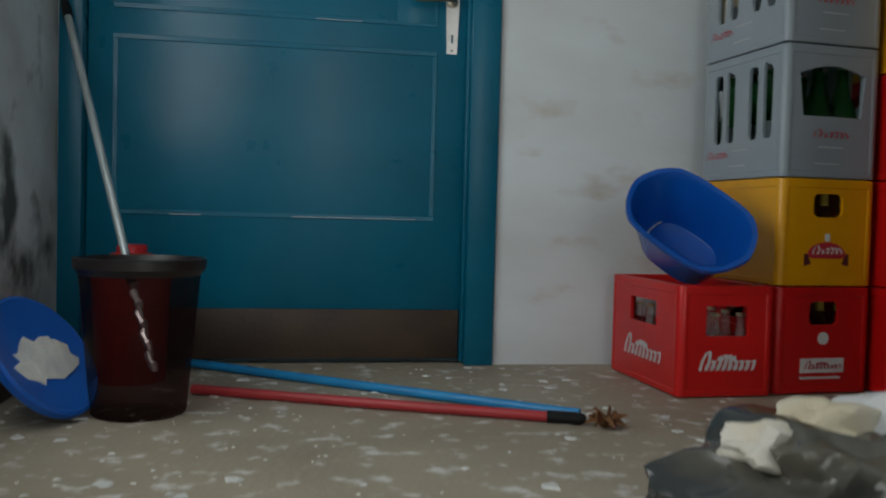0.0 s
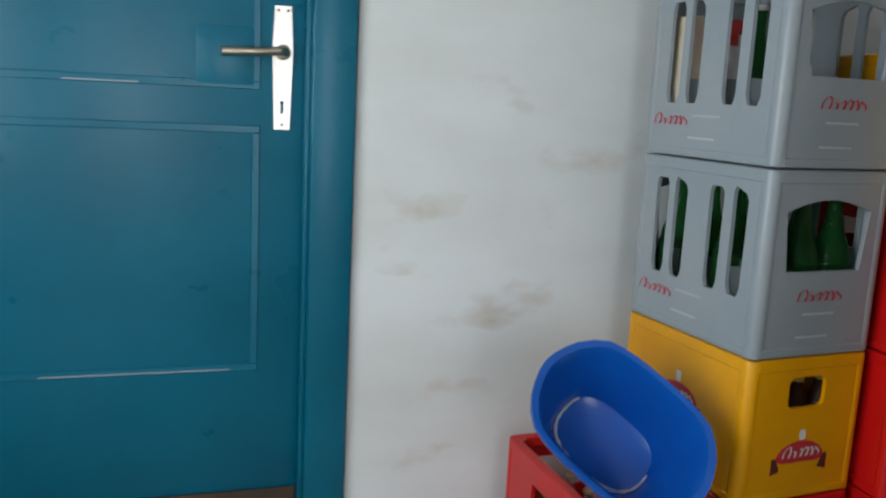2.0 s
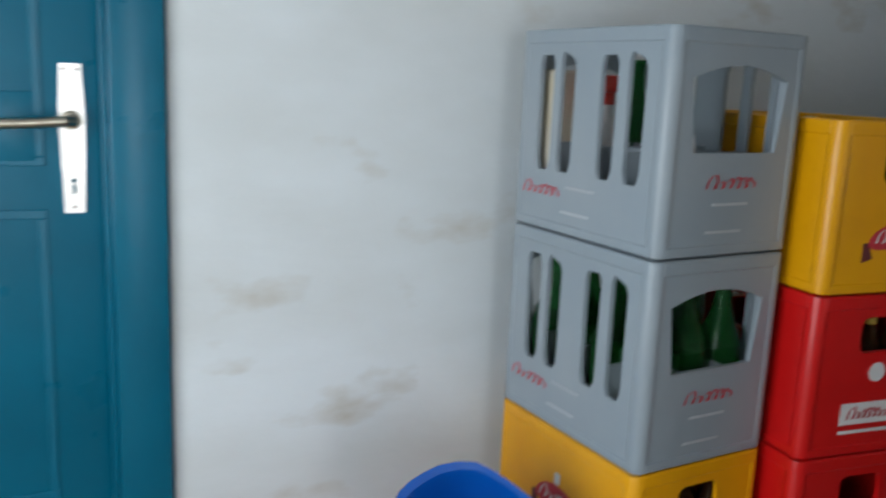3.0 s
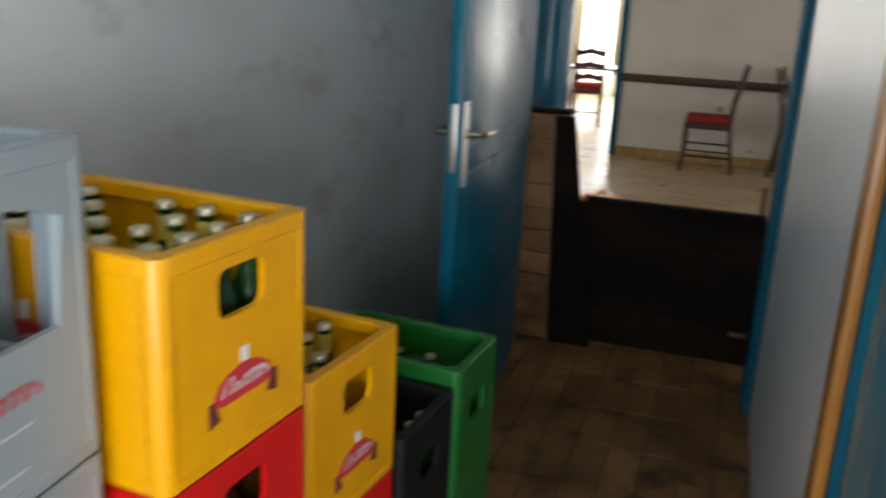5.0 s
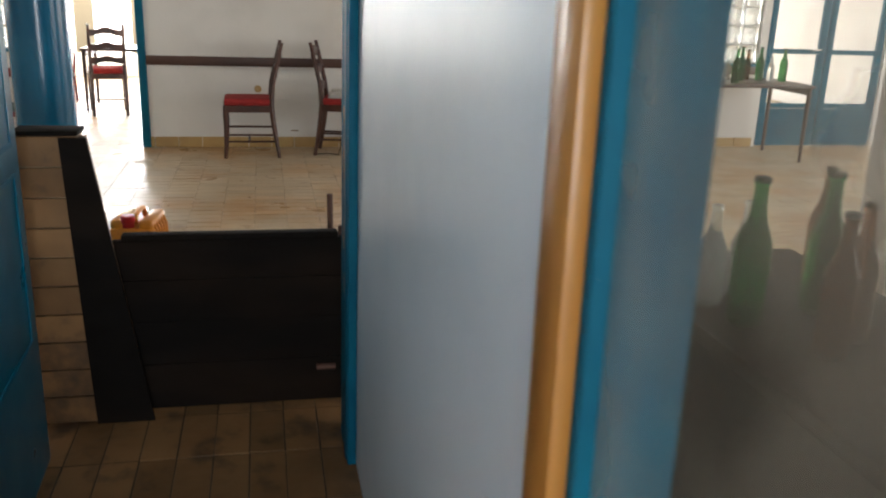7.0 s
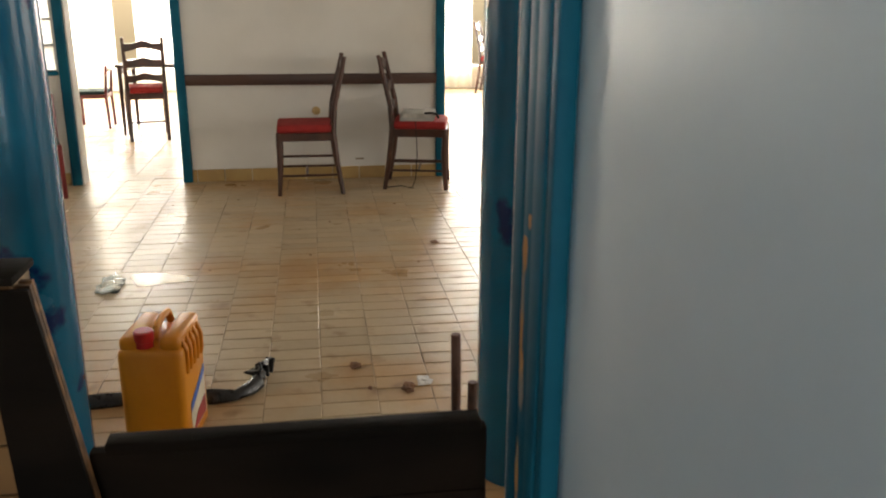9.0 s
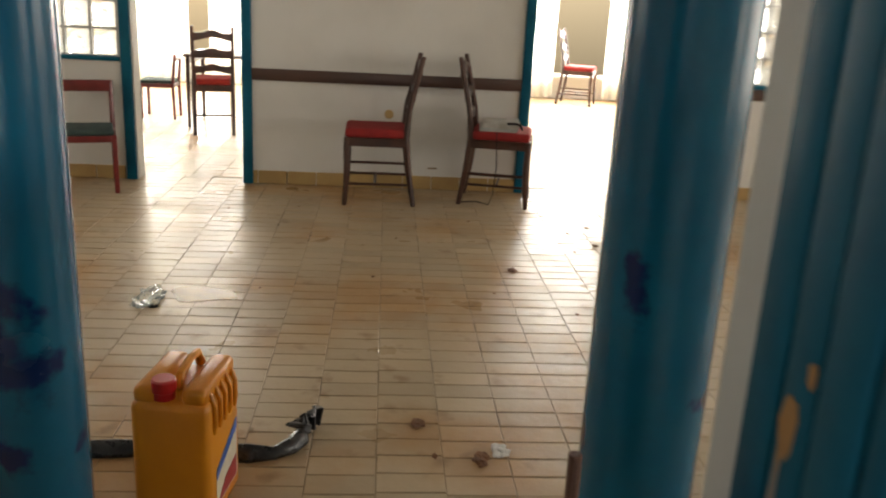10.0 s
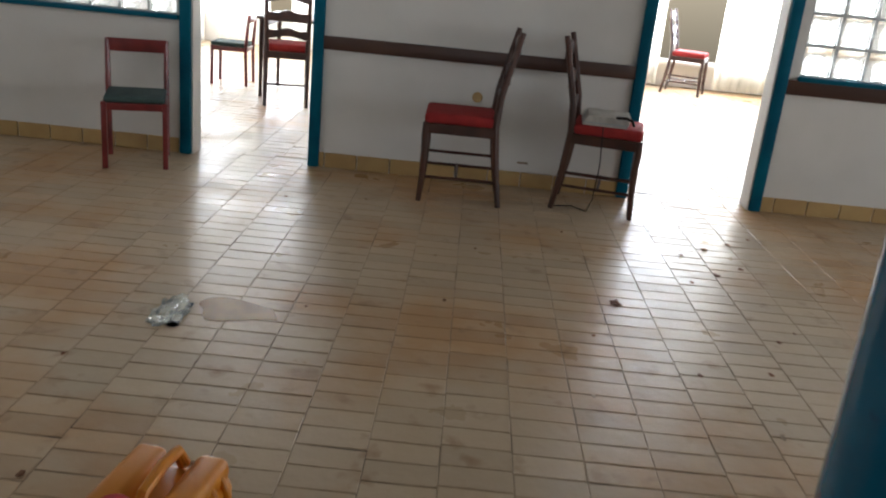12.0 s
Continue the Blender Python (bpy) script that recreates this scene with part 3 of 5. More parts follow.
# grey slivers: rubbed paint, plus moulding highlights drawn as colour
for x0, x1, z in ((1.22, 1.6, 0.4505), (0.86, 0.95, 0.4495), (1.28, 1.42, 1.0545)):
    part("worn_edge", box_bm(x0, x1, WALL_Y + 0.0258, WALL_Y + 0.0268, z, z + 0.0028, 0.0004), GREY_PLASTIC, d1, "rubbed paint and drawn-in highlights on the moulding")
part("rim_lock_plate", box_bm(1.53, 1.645, WALL_Y + 0.0262, WALL_Y + 0.0295, 1.06, 1.175, 0.0012), BLUE, d1)
lever_handle(leaf_1, Matrix.Translation((1.702, WALL_Y + 0.0295, 1.13)), -1)
structure("door_1_backing", box_bm(0.5, 1.95, WALL_Y + 0.21, WALL_Y + 0.25, 0, 2.2), PLASTER, "plain wall behind the door", "wall")

# the open leaf of the passage door stands beside the store wall
d2 = thing("door_6", Matrix(), "open blue enamel door leaf with a chrome lever", "door", kind="structure")
LEAF2 = Matrix.Translation((5.5, 3.945, 0)) @ Matrix.Rotation(radians(182.0), 4, "Z")
leaf_2 = door_leaf(d2, 1.06, LEAF2, 0, BLUE)
lever_handle(leaf_2, LEAF2 @ Matrix.Translation((1.0, 0.04, 1.1)) @ Matrix.Rotation(radians(180), 4, "Z"), 1)
lever_handle(leaf_2, LEAF2 @ Matrix.Translation((1.0, 0.0, 1.1)), -1)
lk = part("lock_front", box_bm(1.0605, 1.0625, 0.01, 0.03, 0.99, 1.19, 0.0005), METAL, d2)
lk.matrix_world = LEAF2

# trim and sheeting of the opening in the passage wall
trim = thing("window_3", Matrix(), "opening with varnished trim, sheeted with dusty wrinkled plastic", "window", kind="structure")
for x0, x1 in ((3.515, 3.59), (2.495, 2.57)):
    part("window_trim", box_bm(x0, x1, RIGHT_Y - 0.012, RIGHT_Y + 0.009, 0.2, 2.36, 0.003), ORANGE_WOOD, trim, "orange varnished wooden trim")
part("window_trim", box_bm(2.57, 3.515, RIGHT_Y - 0.012, RIGHT_Y + 0.008, 2.27, 2.36, 0.003), ORANGE_WOOD, trim)
part("window_sill", box_bm(2.57, 3.515, RIGHT_Y - 0.11, RIGHT_Y + 0.008, 0.2, 0.27, 0.003), ORANGE_WOOD, trim)
part("reveal", box_bm(3.5, 3.531, RIGHT_Y - 0.118, RIGHT_Y - 0.013, 0.27, 2.27, 0.003), BLUE_FRAME, trim, "blue painted inner frame")
edge = [(3.5925, 0.2 + 0.036 * k) for k in range(61)]
edge += [(3.6 + 0.006 * noise.noise((0, 9 * z, 0.5)) + 0.003 * noise.noise((0, 31 * z, 2.5)), z) for x, z in reversed(edge)]
part("caulk_edge", plate(bmesh.new(), facing(0, RIGHT_Y + 0.0003, 0, "+y"), [(-x, z) for x, z in edge], (), 0.0015), KICK, trim, "ragged dark gap beside the trim")
bm = bmesh.new()
NX, NZ = 60, 90
grid = []
rnd = random.Random(4)
folds = [(rnd.uniform(2.6, 3.48), rnd.uniform(-0.12, 0.12), rnd.uniform(0.008, 0.025), rnd.uniform(0.004, 0.011)) for _ in range(13)]
for j in range(NZ + 1):
    row = []
    for i in range(NX + 1):
        x, z = 2.572 + 0.926 * i / NX, 0.27 + 2.0 * j / NZ
        y = RIGHT_Y - 0.03 + 0.012 * noise.noise((x * 3, z * 1.4, 1.3)) + 0.004 * noise.noise((x * 11, z * 6, 4))
        for fx, lean, wdt, dep in folds:
            y += dep * math.exp(-((x - fx - lean * (z - 1.2)) / wdt) ** 2)
        edge = min(1, 8 * min(i / NX, 1 - i / NX) + 0.0)
        row.append(bm.verts.new((x, RIGHT_Y - 0.03 + (y - RIGHT_Y + 0.03) * edge, z)))
    grid.append(row)
for j in range(NZ):
    for i in range(NX):
        bm.faces.new((grid[j][i], grid[j][i + 1], grid[j + 1][i + 1], grid[j + 1][i]))
film_ob = part("plastic_sheet", bm, FILM, trim, "wrinkled translucent plastic sheet")
film_ob.visible_shadow = False

# columns
for i, (x, y, r) in enumerate(((6.856, 4.129, 0.124), (6.72, 2.63, 0.142))):
    bm = bmesh.new()
    lathe(bm, [(r * 1.02, 0), (r, 0.03)] + [(r * (1 + 0.006 * math.sin(3.1 * k)), 0.03 + 0.14 * k) for k in range(1, 20)] + [(r, H)], 40, Matrix.Translation((x, y, 0)))
    structure("column_%d" % (i + 1), bm, COLUMN, "round column in glossy blue enamel with dark scuffs", "column")


# ---- bottles and crates ----
def bottle(m, glass_mat, h, r, label_mat=None, cap_mat=None, words="green glass beer bottle standing in a crate", group="bottles in the crates"):
    t = thing("bottle", m, words, "bottle", group)
    bm = bmesh.new()
    capped(bm, ((r * 0.86, 0), (r, 0.012), (r, h * 0.5), (r * 0.93, h * 0.58), (r * 0.55, h * 0.7), (r * 0.4, h * 0.8), (r * 0.36, h * 0.94), (r * 0.42, h * 0.95), (r * 0.42, h * 0.985)), 14)
    t_glass = part("glass", bm, glass_mat, t)
    if cap_mat:
        bm = bmesh.new()
        capped(bm, ((r * 0.46, h * 0.962), (r * 0.47, h * 0.985), (r * 0.4, h)), 12)
        part("cap", bm, cap_mat, t_glass)
    if label_mat:
        bm = bmesh.new()
        lathe(bm, ((r * 0.41, h * 0.79), (r * 0.385, h * 0.93)), 14)
        part("neck_label", bm, label_mat, t_glass)
    return t


def squiggle(bm, m, u0, u1, v, hgt, n=7):
    """A looping script-like line with an underline."""
    steps, prev = n * 10, None
    w = hgt * 0.13
    for k in range(steps + 1):
        t = k / steps
        ph = 2 * math.pi * n * t
        tall = hgt * (0.75 + 0.45 * (math.sin(7.3 * t * n + 0.6) > 0.55) + (0.7 if t < 0.12 else 0))
        u = u0 + (u1 - u0) * t - 0.32 * (u1 - u0) / n * math.sin(ph) + 0.3 * tall * (0.5 - 0.5 * math.cos(ph))
        q = v + tall * (0.5 - 0.5 * math.cos(ph))
        here = [bm.verts.new(m @ Vector((u - w, q, 0.0012))), bm.verts.new(m @ Vector((u + w, q + w * 0.6, 0.0012)))]
        if prev:
            bm.faces.new((prev[0], prev[1], here[1], here[0]))
        prev = here


def emblem(parent, m, cu, cv, s):
    """The brewery mark as plain shapes: an arch, two wings and a pale band."""
    bm = bmesh.new()
    arch = [(cu + s * math.cos(radians(a)), cv + s * 0.62 * math.sin(radians(a))) for a in range(0, 181, 20)]
    plate(bm, m, arch + [(cu - s * 0.72, cv - 0.1 * s), (cu + s * 0.72, cv - 0.1 * s)], (), 0.0012)
    part("printed_arch", bm, RED_MARK, parent)
    for q in (-1, 1):
        bm = bmesh.new()
        plate(bm, m, [(cu + q * s * 0.8, cv - 0.35 * s), (cu + q * s * 1.15, cv - 0.45 * s), (cu + q * s * 1.15, cv + 0.1 * s), (cu + q * s * 0.98, cv + 0.1 * s)][::q], (), 0.0012)
        part("printed_wing", bm, BROWN_MARK, parent)
    bm = bmesh.new()
    m2 = m @ Matrix.Translation((0, 0, 0.0013))
    squiggle(bm, m2, cu - s * 0.72, cu + s * 0.72, cv + 0.08 * s, s * 0.26, 6)
    plate(bm, m2, rounded(cu - s * 0.12, cu + s * 0.12, cv + s * 0.66, cv + s * 1.0, s * 0.05, 2), (), 0.001)
    part("printed_band", bm, WHITE_MARK, parent)


def crate(name, m, style, mat, label, w=0.305, d=0.405, h=0.296):
    """A bottle crate, open at the top: w across the front (toward -y), d deep."""
    t = thing(name, m, label, "crate", "stacked bottle crates")
    c = 0.02
    if style == "grey":
        front = [[(-0.092, 0.17), (0.092, 0.17), (0.105, 0.285)] + [(0.1 - 0.2 * k / 8, 0.288 + 0.02 * math.sin(math.pi * k / 8)) for k in range(1, 8)] + [(-0.105, 0.285)]]
        side = [[(x - 0.013, 0.112), (x + 0.013, 0.112), (x + 0.02, 0.13), (x + 0.021, 0.305 - g), (x + 0.014, 0.318 - g), (x - 0.016, 0.318 + g), (x - 0.021, 0.305 + g), (x - 0.02, 0.13)] for x, g in ((-0.115, 0.0), (-0.053, 0.006), (0.058, 0.0), (0.126, 0.006))]
    elif style == "coke":
        front = [rounded(-0.062, 0.062, 0.165, 0.245, 0.006, 2)]
        side = [rounded(-0.085, 0.085, 0.175, 0.245, 0.006, 2)]
    else:
        front = [rounded(-0.047, 0.047, 0.192, 0.256, 0.016, 3)]
        side = [] if style == "otu" else [rounded(-0.047, 0.047, 0.192, 0.256, 0.016, 3)]
    sides = {}
    for way, x, y, half, holes in (("-y", w / 2, 0.011, w / 2, front), ("+y", w / 2, d - 0.011, w / 2, front), ("-x", 0.011, d / 2, d / 2, side), ("+x", w - 0.011, d / 2, d / 2, side)):
        sides[way] = part("crate_wall", plate(bmesh.new(), facing(x, y, 0, way), rect(-half + c, half - c, 0.012, h - 0.004), holes, 0.009), mat, t)
    for x in (c, w - c):
        for y in (c, d - c):
            part("corner_post", capped(bmesh.new(), ((c * 0.97, 0.004), (c, 0.012), (c, h - 0.006), (c * 0.95, h - 0.001)), 14, Matrix.Translation((x, y, 0))), mat, t)
    for x0, x1, y0, y1 in ((c, w - c, 0, 0.024), (c, w - c, d - 0.024, d), (0, 0.024, c, d - c), (w - 0.024, w, c, d - c)):
        part("top_rim", box_bm(x0, x1, y0, y1, h - 0.026, h, 0.003, 1), mat, t)
        part("foot_rim", box_bm(x0, x1, y0, y1, 0.003, 0.022, 0.003, 1), mat, t)
    base = bmesh.new()
    block(base, 0.012, w - 0.012, 0.012, d - 0.012, 0.008, 0.018)
    part("crate_floor", base, mat, t)
    for k in range(1, 4):
        base = bmesh.new()
        block(base, 0.014, w - 0.014, d * k / 4 - 0.002, d * k / 4 + 0.002, 0.018, h * 0.45)
        part("divider", base, mat, t)
    for k in range(1, 3):
        base = bmesh.new()
        block(base, w * k / 3 - 0.002, w * k / 3 + 0.002, 0.014, d - 0.014, 0.018, h * 0.448)
        part("divider", base, mat, t)
    f, s = facing(w / 2, 0.0018, 0, "-y"), facing(0.0018, d / 2, 0, "-x")
    if style == "grey":
        for g, wall, u0, v0 in ((f, sides["-y"], -0.055, 0.112), (s, sides["-x"], -0.165, 0.066)):
            bm = bmesh.new()
            squiggle(bm, g, u0, u0 + 0.105, v0, 0.016, 6)
            part("printed_script", bm, RED_MARK, wall, "red script mark")
            for u0, v0 in ((-0.06, 0.085), (-0.07, 0.04)):
                part("printed_line", plate(bmesh.new(), g, rect(u0 + 0.02, u0 + 0.1, v0, v0 + 0.004), (), 0.001), PALE_MARK, wall)
    elif style == "coke":
        for g, wall, u0, hgt in ((f, sides["-y"], 0.075, 0.036), (s, sides["-x"], 0.11, 0.042)):
            bm = bmesh.new()
            squiggle(bm, g, -u0, u0, 0.072, hgt, 9)
            part("printed_script", bm, WHITE_MARK, wall, "white script mark")
    elif style == "otu":
        emblem(sides["-y"], f, 0.0, 0.085, 0.062)
        emblem(sides["-x"], s, 0.0, 0.15, 0.066)
    elif style == "karl":
        for g, wall in ((f, sides["-y"]), (s, sides["-x"])):
            part("printed_panel", plate(bmesh.new(), g, rect(-0.07, 0.07, 0.06, 0.1), (), 0.001), WHITE_MARK, wall, "white printed panel")
            part("printed_line", plate(bmesh.new(), g, rect(-0.07, 0.06, 0.043, 0.049), (), 0.001), WHITE_MARK, wall)
            part("printed_badge", plate(bmesh.new(), g, [(0.018 * math.cos(radians(a)), 0.155 + 0.018 * math.sin(radians(a))) for a in range(0, 360, 30)], (), 0.001), WHITE_MARK, wall)
            bm = bmesh.new()
            squiggle(bm, g @ Matrix.Translation((0, 0, 0.0012)), -0.055, 0.055, 0.07, 0.016, 9)
            part("printed_name", bm, RED_MARK, wall)
    return t


def fill(m, w, d, nx, ny, first, skip=()):
    """Copies of a bottle in the cells of the crate that stands at m."""
    k = 0
    for j in range(ny):
        for i in range(nx):
            k += 1
            if k in skip:
                continue
            copy_thing(first, m @ Matrix.Translation((0.025 + (w - 0.05) * (i + 0.5) / nx, 0.025 + (d - 0.05) * (j + 0.5) / ny, 0.02)))


SD = pose(2.228, 3.718, 0, 0, 0, 2)
A = lambda z: pose(2.52, 3.745, z, 0, 0, 5)
B = lambda z: pose(2.832, 3.7, z, 0, 0, -5)
C = lambda z: pose(3.192, 3.7, z, 0, 0, -6)
D = lambda z: pose(3.518, 3.66, z, 0, 0, -4)
G = lambda z: pose(3.795, 3.635, z, 0, 0, -4)
BEER = bottle(B(0.614) @ Matrix.Translation((0.15, 0.3, 0)), BROWN_GLASS, 0.26, 0.031, YELLOW_LABEL, CAP, "brown beer bottle with yellow neck label in a crate")
GREENB = bottle(A(0.613) @ Matrix.Translation((0.0675, 0.069, 0)), GREEN_GLASS, 0.31, 0.04, None, WHITE_MARK, "tall green mineral water bottle in the grey crate")
SMALL = bottle(SD @ Matrix.Translation((0.14, 0.385, 0.02)), CLEAR_GLASS, 0.2, 0.028, None, CAP, "small clear soft drink bottle in the red crate")

# soft drink crate beside the first stack
crate("crate", SD, "coke", RED_PLASTIC, "red soft drink crate with white script on the floor", 0.28, 0.45, 0.3)
fill(SD, 0.28, 0.45, 3, 5, SMALL, (14,))
# first stack
crate("crate", A(0), "karl", RED_PLASTIC, "red beer crate with white printed panel under a stack")
crate("crate", A(0.297), "otu", YELLOW_PLASTIC, "yellow beer crate with red emblem under grey crates")
crate("crate", A(0.593), "grey", GREY_PLASTIC, "grey water crate with tall slots holding green bottles", h=0.363)
crate("crate", A(0.957), "grey", GREY_PLASTIC, "grey water crate on top, holding spray bottles", h=0.363)
fill(A(0), 0.305, 0.405, 4, 5, BEER, (8, 9, 12, 13))
fill(A(0.297), 0.305, 0.405, 4, 5, BEER, (8, 9, 12, 13))
fill(A(0.593), 0.305, 0.405, 3, 4, GREENB, (1,))
# second stack
crate("crate", B(0), "karl", RED_PLASTIC, "red beer crate with white printed panel")
crate("crate", B(0.297), "karl", RED_PLASTIC, "red beer crate with white printed panel")
crate("crate", B(0.594), "karl", RED_PLASTIC, "red beer crate under a yellow one")
crate("crate", B(0.891), "otu", YELLOW_PLASTIC, "yellow beer crate with red emblem, full of green-necked bottles")
GB = bottle(B(0.911) @ Matrix.Translation((0.057, 0.06, 0)), GREEN_GLASS, 0.27, 0.031, YELLOW_LABEL, CAP, "green beer bottle with yellow neck label in the yellow crate")
fill(B(0.891), 0.305, 0.405, 4, 5, GB, (1, 11, 16))
fill(B(0.594), 0.305, 0.2, 4, 2, BEER)
# third stack
crate("crate", C(0), "otu", YELLOW_PLASTIC, "yellow beer crate at the foot of the stack")
crate("crate", C(0.297), "karl", RED_PLASTIC, "red beer crate with white printed panel")
crate("crate", C(0.594), "otu", YELLOW_PLASTIC, "yellow beer crate half full of brown bottles")
fill(C(0.594), 0.305, 0.405, 4, 5, GB, (3, 4, 6, 12, 15, 18))
fill(C(0.297), 0.305, 0.2, 4, 2, BEER)
# black and green crates at the end of the row
crate("crate", D(0), "plain", BLACK_PLASTIC, "black plastic bottle crate on the floor", w=0.27)
crate("crate", D(0.297), "plain", BLACK_PLASTIC, "black plastic bottle crate with green bottles", w=0.27, h=0.34)
fill(D(0.297), 0.27, 0.405, 4, 5, GB, (2, 5, 7, 8, 12, 19))
crate("crate", G(0), "plain", GREEN_PLASTIC, "green plastic bottle crate on the floor", w=0.26, h=0.32)
crate("crate", G(0.321), "plain", GREEN_PLASTIC, "green plastic bottle crate on another", w=0.26, h=0.352)
fill(G(0.321), 0.26, 0.405, 3, 4, GB, (2, 3, 7, 10))


def spray_bottle(m, body_mat):
    t = thing("spray_bottle", m, "white cleaner bottle with a red trigger in the grey crate", "spray bottle")
    bm = bmesh.new()
    capped(bm, ((0.034, 0), (0.038, 0.01), (0.038, 0.12), (0.028, 0.17), (0.013, 0.2), (0.013, 0.215)), 16)
    part("body", bm, body_mat, t)
    bm = bmesh.new()
    capped(bm, ((0.017, 0.213), (0.017, 0.235)), 14)
    block(bm, -0.022, 0.05, -0.011, 0.011, 0.235, 0.266, 0.005, 2)
    tube(bm, [(0.032, 0, 0.238), (0.04, 0, 0.21), (0.03, 0, 0.175)], [0.007, 0.008, 0.005], 8)
    part("trigger", bm, RED_RAG, t, "red spray trigger")
    return t


S = spray_bottle(A(0.978) @ Matrix.Translation((0.11, 0.09, 0)) @ Matrix.Rotation(radians(70), 4, "Z"), WHITE_MARK)
copy_thing(S, A(0.978) @ Matrix.Translation((0.1, 0.27, 0)) @ Matrix.Rotation(radians(160), 4, "Z"))
bm = bmesh.new()
block(bm, 0.03, 0.12, 0.31, 0.38, 0.978, 1.25, 0.004, 1, A(0))
solid("carton", bm, CLOTH, "pale cardboard carton standing in the grey crate", "carton")
copy_thing(GREENB, A(0.978) @ Matrix.Translation((0.225, 0.33, 0)))


# ---- store: basin, bucket, sticks, bag ----
def basin():
    """An oval wash basin tipped on its side, resting on the red crate."""
    up = Vector((-0.22, -0.8, 0.55)).normalized()
    along = Vector((0.6, 0.1, -0.75))
    along = (along - up * along.dot(up)).normalized()
    m = Matrix.Translation((2.285, 3.815, 0.44)) @ Matrix((along, up.cross(along), up)).transposed().to_4x4()
    t = thing("basin", m, "blue plastic oval basin tipped on its side on a red crate", "basin")
    bm = bmesh.new()
    rings = []
    n = 36
    prof = [(0.0, -0.1), (0.5, -0.1), (0.6, -0.094), (0.87, 0.045), (0.95, 0.06), (1.03, 0.062), (1.035, 0.05), (1.0, 0.048), (0.93, 0.044), (0.64, -0.1), (0.52, -0.106), (0.0, -0.106)]
    for s, z in prof[1:-1]:
        ring = []
        for k in range(n):
            a = 2 * math.pi * k / n
            c, q = math.cos(a), math.sin(a)
            # rounded rectangle with pointed pouring ends
            r = 1 / (abs(c) ** 3 + abs(q) ** 3) ** (1 / 3)
            lip = 1 + (0.07 * max(0, math.cos(2 * a)) ** 4 - 0.05 * max(0, -math.cos(4 * a)) ** 3 if s > 0.8 else 0)
            ring.append(bm.verts.new((0.168 * s * r * c * lip, 0.122 * s * r * q * (2 - lip), z * 1.12)))
        rings.append(ring)
    for a, b in zip(rings, rings[1:]):
        for k in range(n):
            bm.faces.new((a[k], a[(k + 1) % n], b[(k + 1) % n], b[k]))
    bm.faces.new(rings[0])
    bm.faces.new(rings[-1])
    bowl = part("bowl", bm, BLUE_PLASTIC, t)
    bm = bmesh.new()
    pts = []
    for k in range(30):
        a = radians(150 + 7.5 * k)
        c, q = math.cos(a), math.sin(a)
        r = 0.585 / (abs(c) ** 2.6 + abs(q) ** 2.6) ** (1 / 2.6)
        pts.append((0.175 * r * c, 0.125 * r * q, -0.091))
    tube(bm, pts, [0.002 + 0.003 * abs(math.sin(1.3 * k)) for k in range(30)], 6, 0.4)
    part("paint_streak", bm, PAINT_CRUST, bowl, "dried white paint streak")


basin()

bk = thing("bucket", pose(0.89, 3.635, 0), "black and dark red plastic bucket on the floor", "bucket")
bm = bmesh.new()
rings = lathe(bm, ((0.098, 0.0), (0.104, 0.006), (0.132, 0.325)), 32)
bm.faces.new(rings[0])
part("bucket_body", bm, SMOKED, bk, "smoked see-through plastic")
bm = bmesh.new()
lathe(bm, ((0.131, 0.315), (0.143, 0.33), (0.144, 0.352), (0.136, 0.353), (0.129, 0.33), (0.128, 0.315)), 32)
part("rim", bm, BUCKET, bk)
bm = bmesh.new()
tube(bm, [(0.142 * math.cos(radians(a)), 0.142 * math.sin(radians(a)), 0.345 - 0.03 * math.sin(radians(a))) for a in range(0, 181, 12)], 0.003, 6)
part("bail_handle", bm, RUST, bk)

tub = thing("tub", pose(0.8, 4.03, 0), "red plastic tub behind the bucket", "tub")
bm = bmesh.new()
capped(bm, ((0.09, 0), (0.1, 0.24), (0.105, 0.29), (0.085, 0.33), (0.045, 0.345)), 26)
part("tub_body", bm, RED_RAG, tub)
bm = bmesh.new()
capped(bm, ((0.04, 0.34), (0.04, 0.362), (0.035, 0.367)), 16)
part("tub_lid", bm, RED_CAP, tub)

mop = thing("mop_handle", Matrix(), "grey metal mop handle leaning into the corner by the door", "mop handle")
a, b = Vector((0.578, 4.205, 1.04)), Vector((0.945, 3.615, 0.012))
at = lambda k: a.lerp(b, k)
part("tube", tube(bmesh.new(), [at(0.04), at(0.7)], 0.0105, 12), STEEL_TUBE, mop)
part("grip_cap", tube(bmesh.new(), [at(0), at(0.02), at(0.045)], [0.012, 0.0145, 0.0145], 12), BLACK_PLASTIC, mop, "black end cap")
part("dark_collar", tube(bmesh.new(), [at(0.69), at(0.735)], 0.0125, 12), BLACK_PLASTIC, mop)
part("twisted_end", tube(bmesh.new(), [at(0.735 + 0.19 * k / 26) + Vector((0.003 * math.cos(k), 0.003 * math.sin(k), 0)) for k in range(27)], [0.011 - 0.002 * (k % 3) for k in range(27)], 8), METAL, mop, "bright twisted metal end")
lid = thing("lid", Matrix.Translation((0.698, 3.585, 0.136)) @ Vector((0.785, -0.273, 0.578)).to_track_quat("Z", "Y").to_matrix().to_4x4(), "blue paint bucket lid with dried white paint, leaning on the wall", "lid")
bm = bmesh.new()
capped(bm, ((0.144, -0.012), (0.15, -0.008), (0.15, 0.008), (0.142, 0.012), (0.132, 0.006), (0.02, 0.005)), 40)
disc = part("lid_disc", bm, BLUE_LID, lid)
bm = bmesh.new()
rnd = random.Random(3)
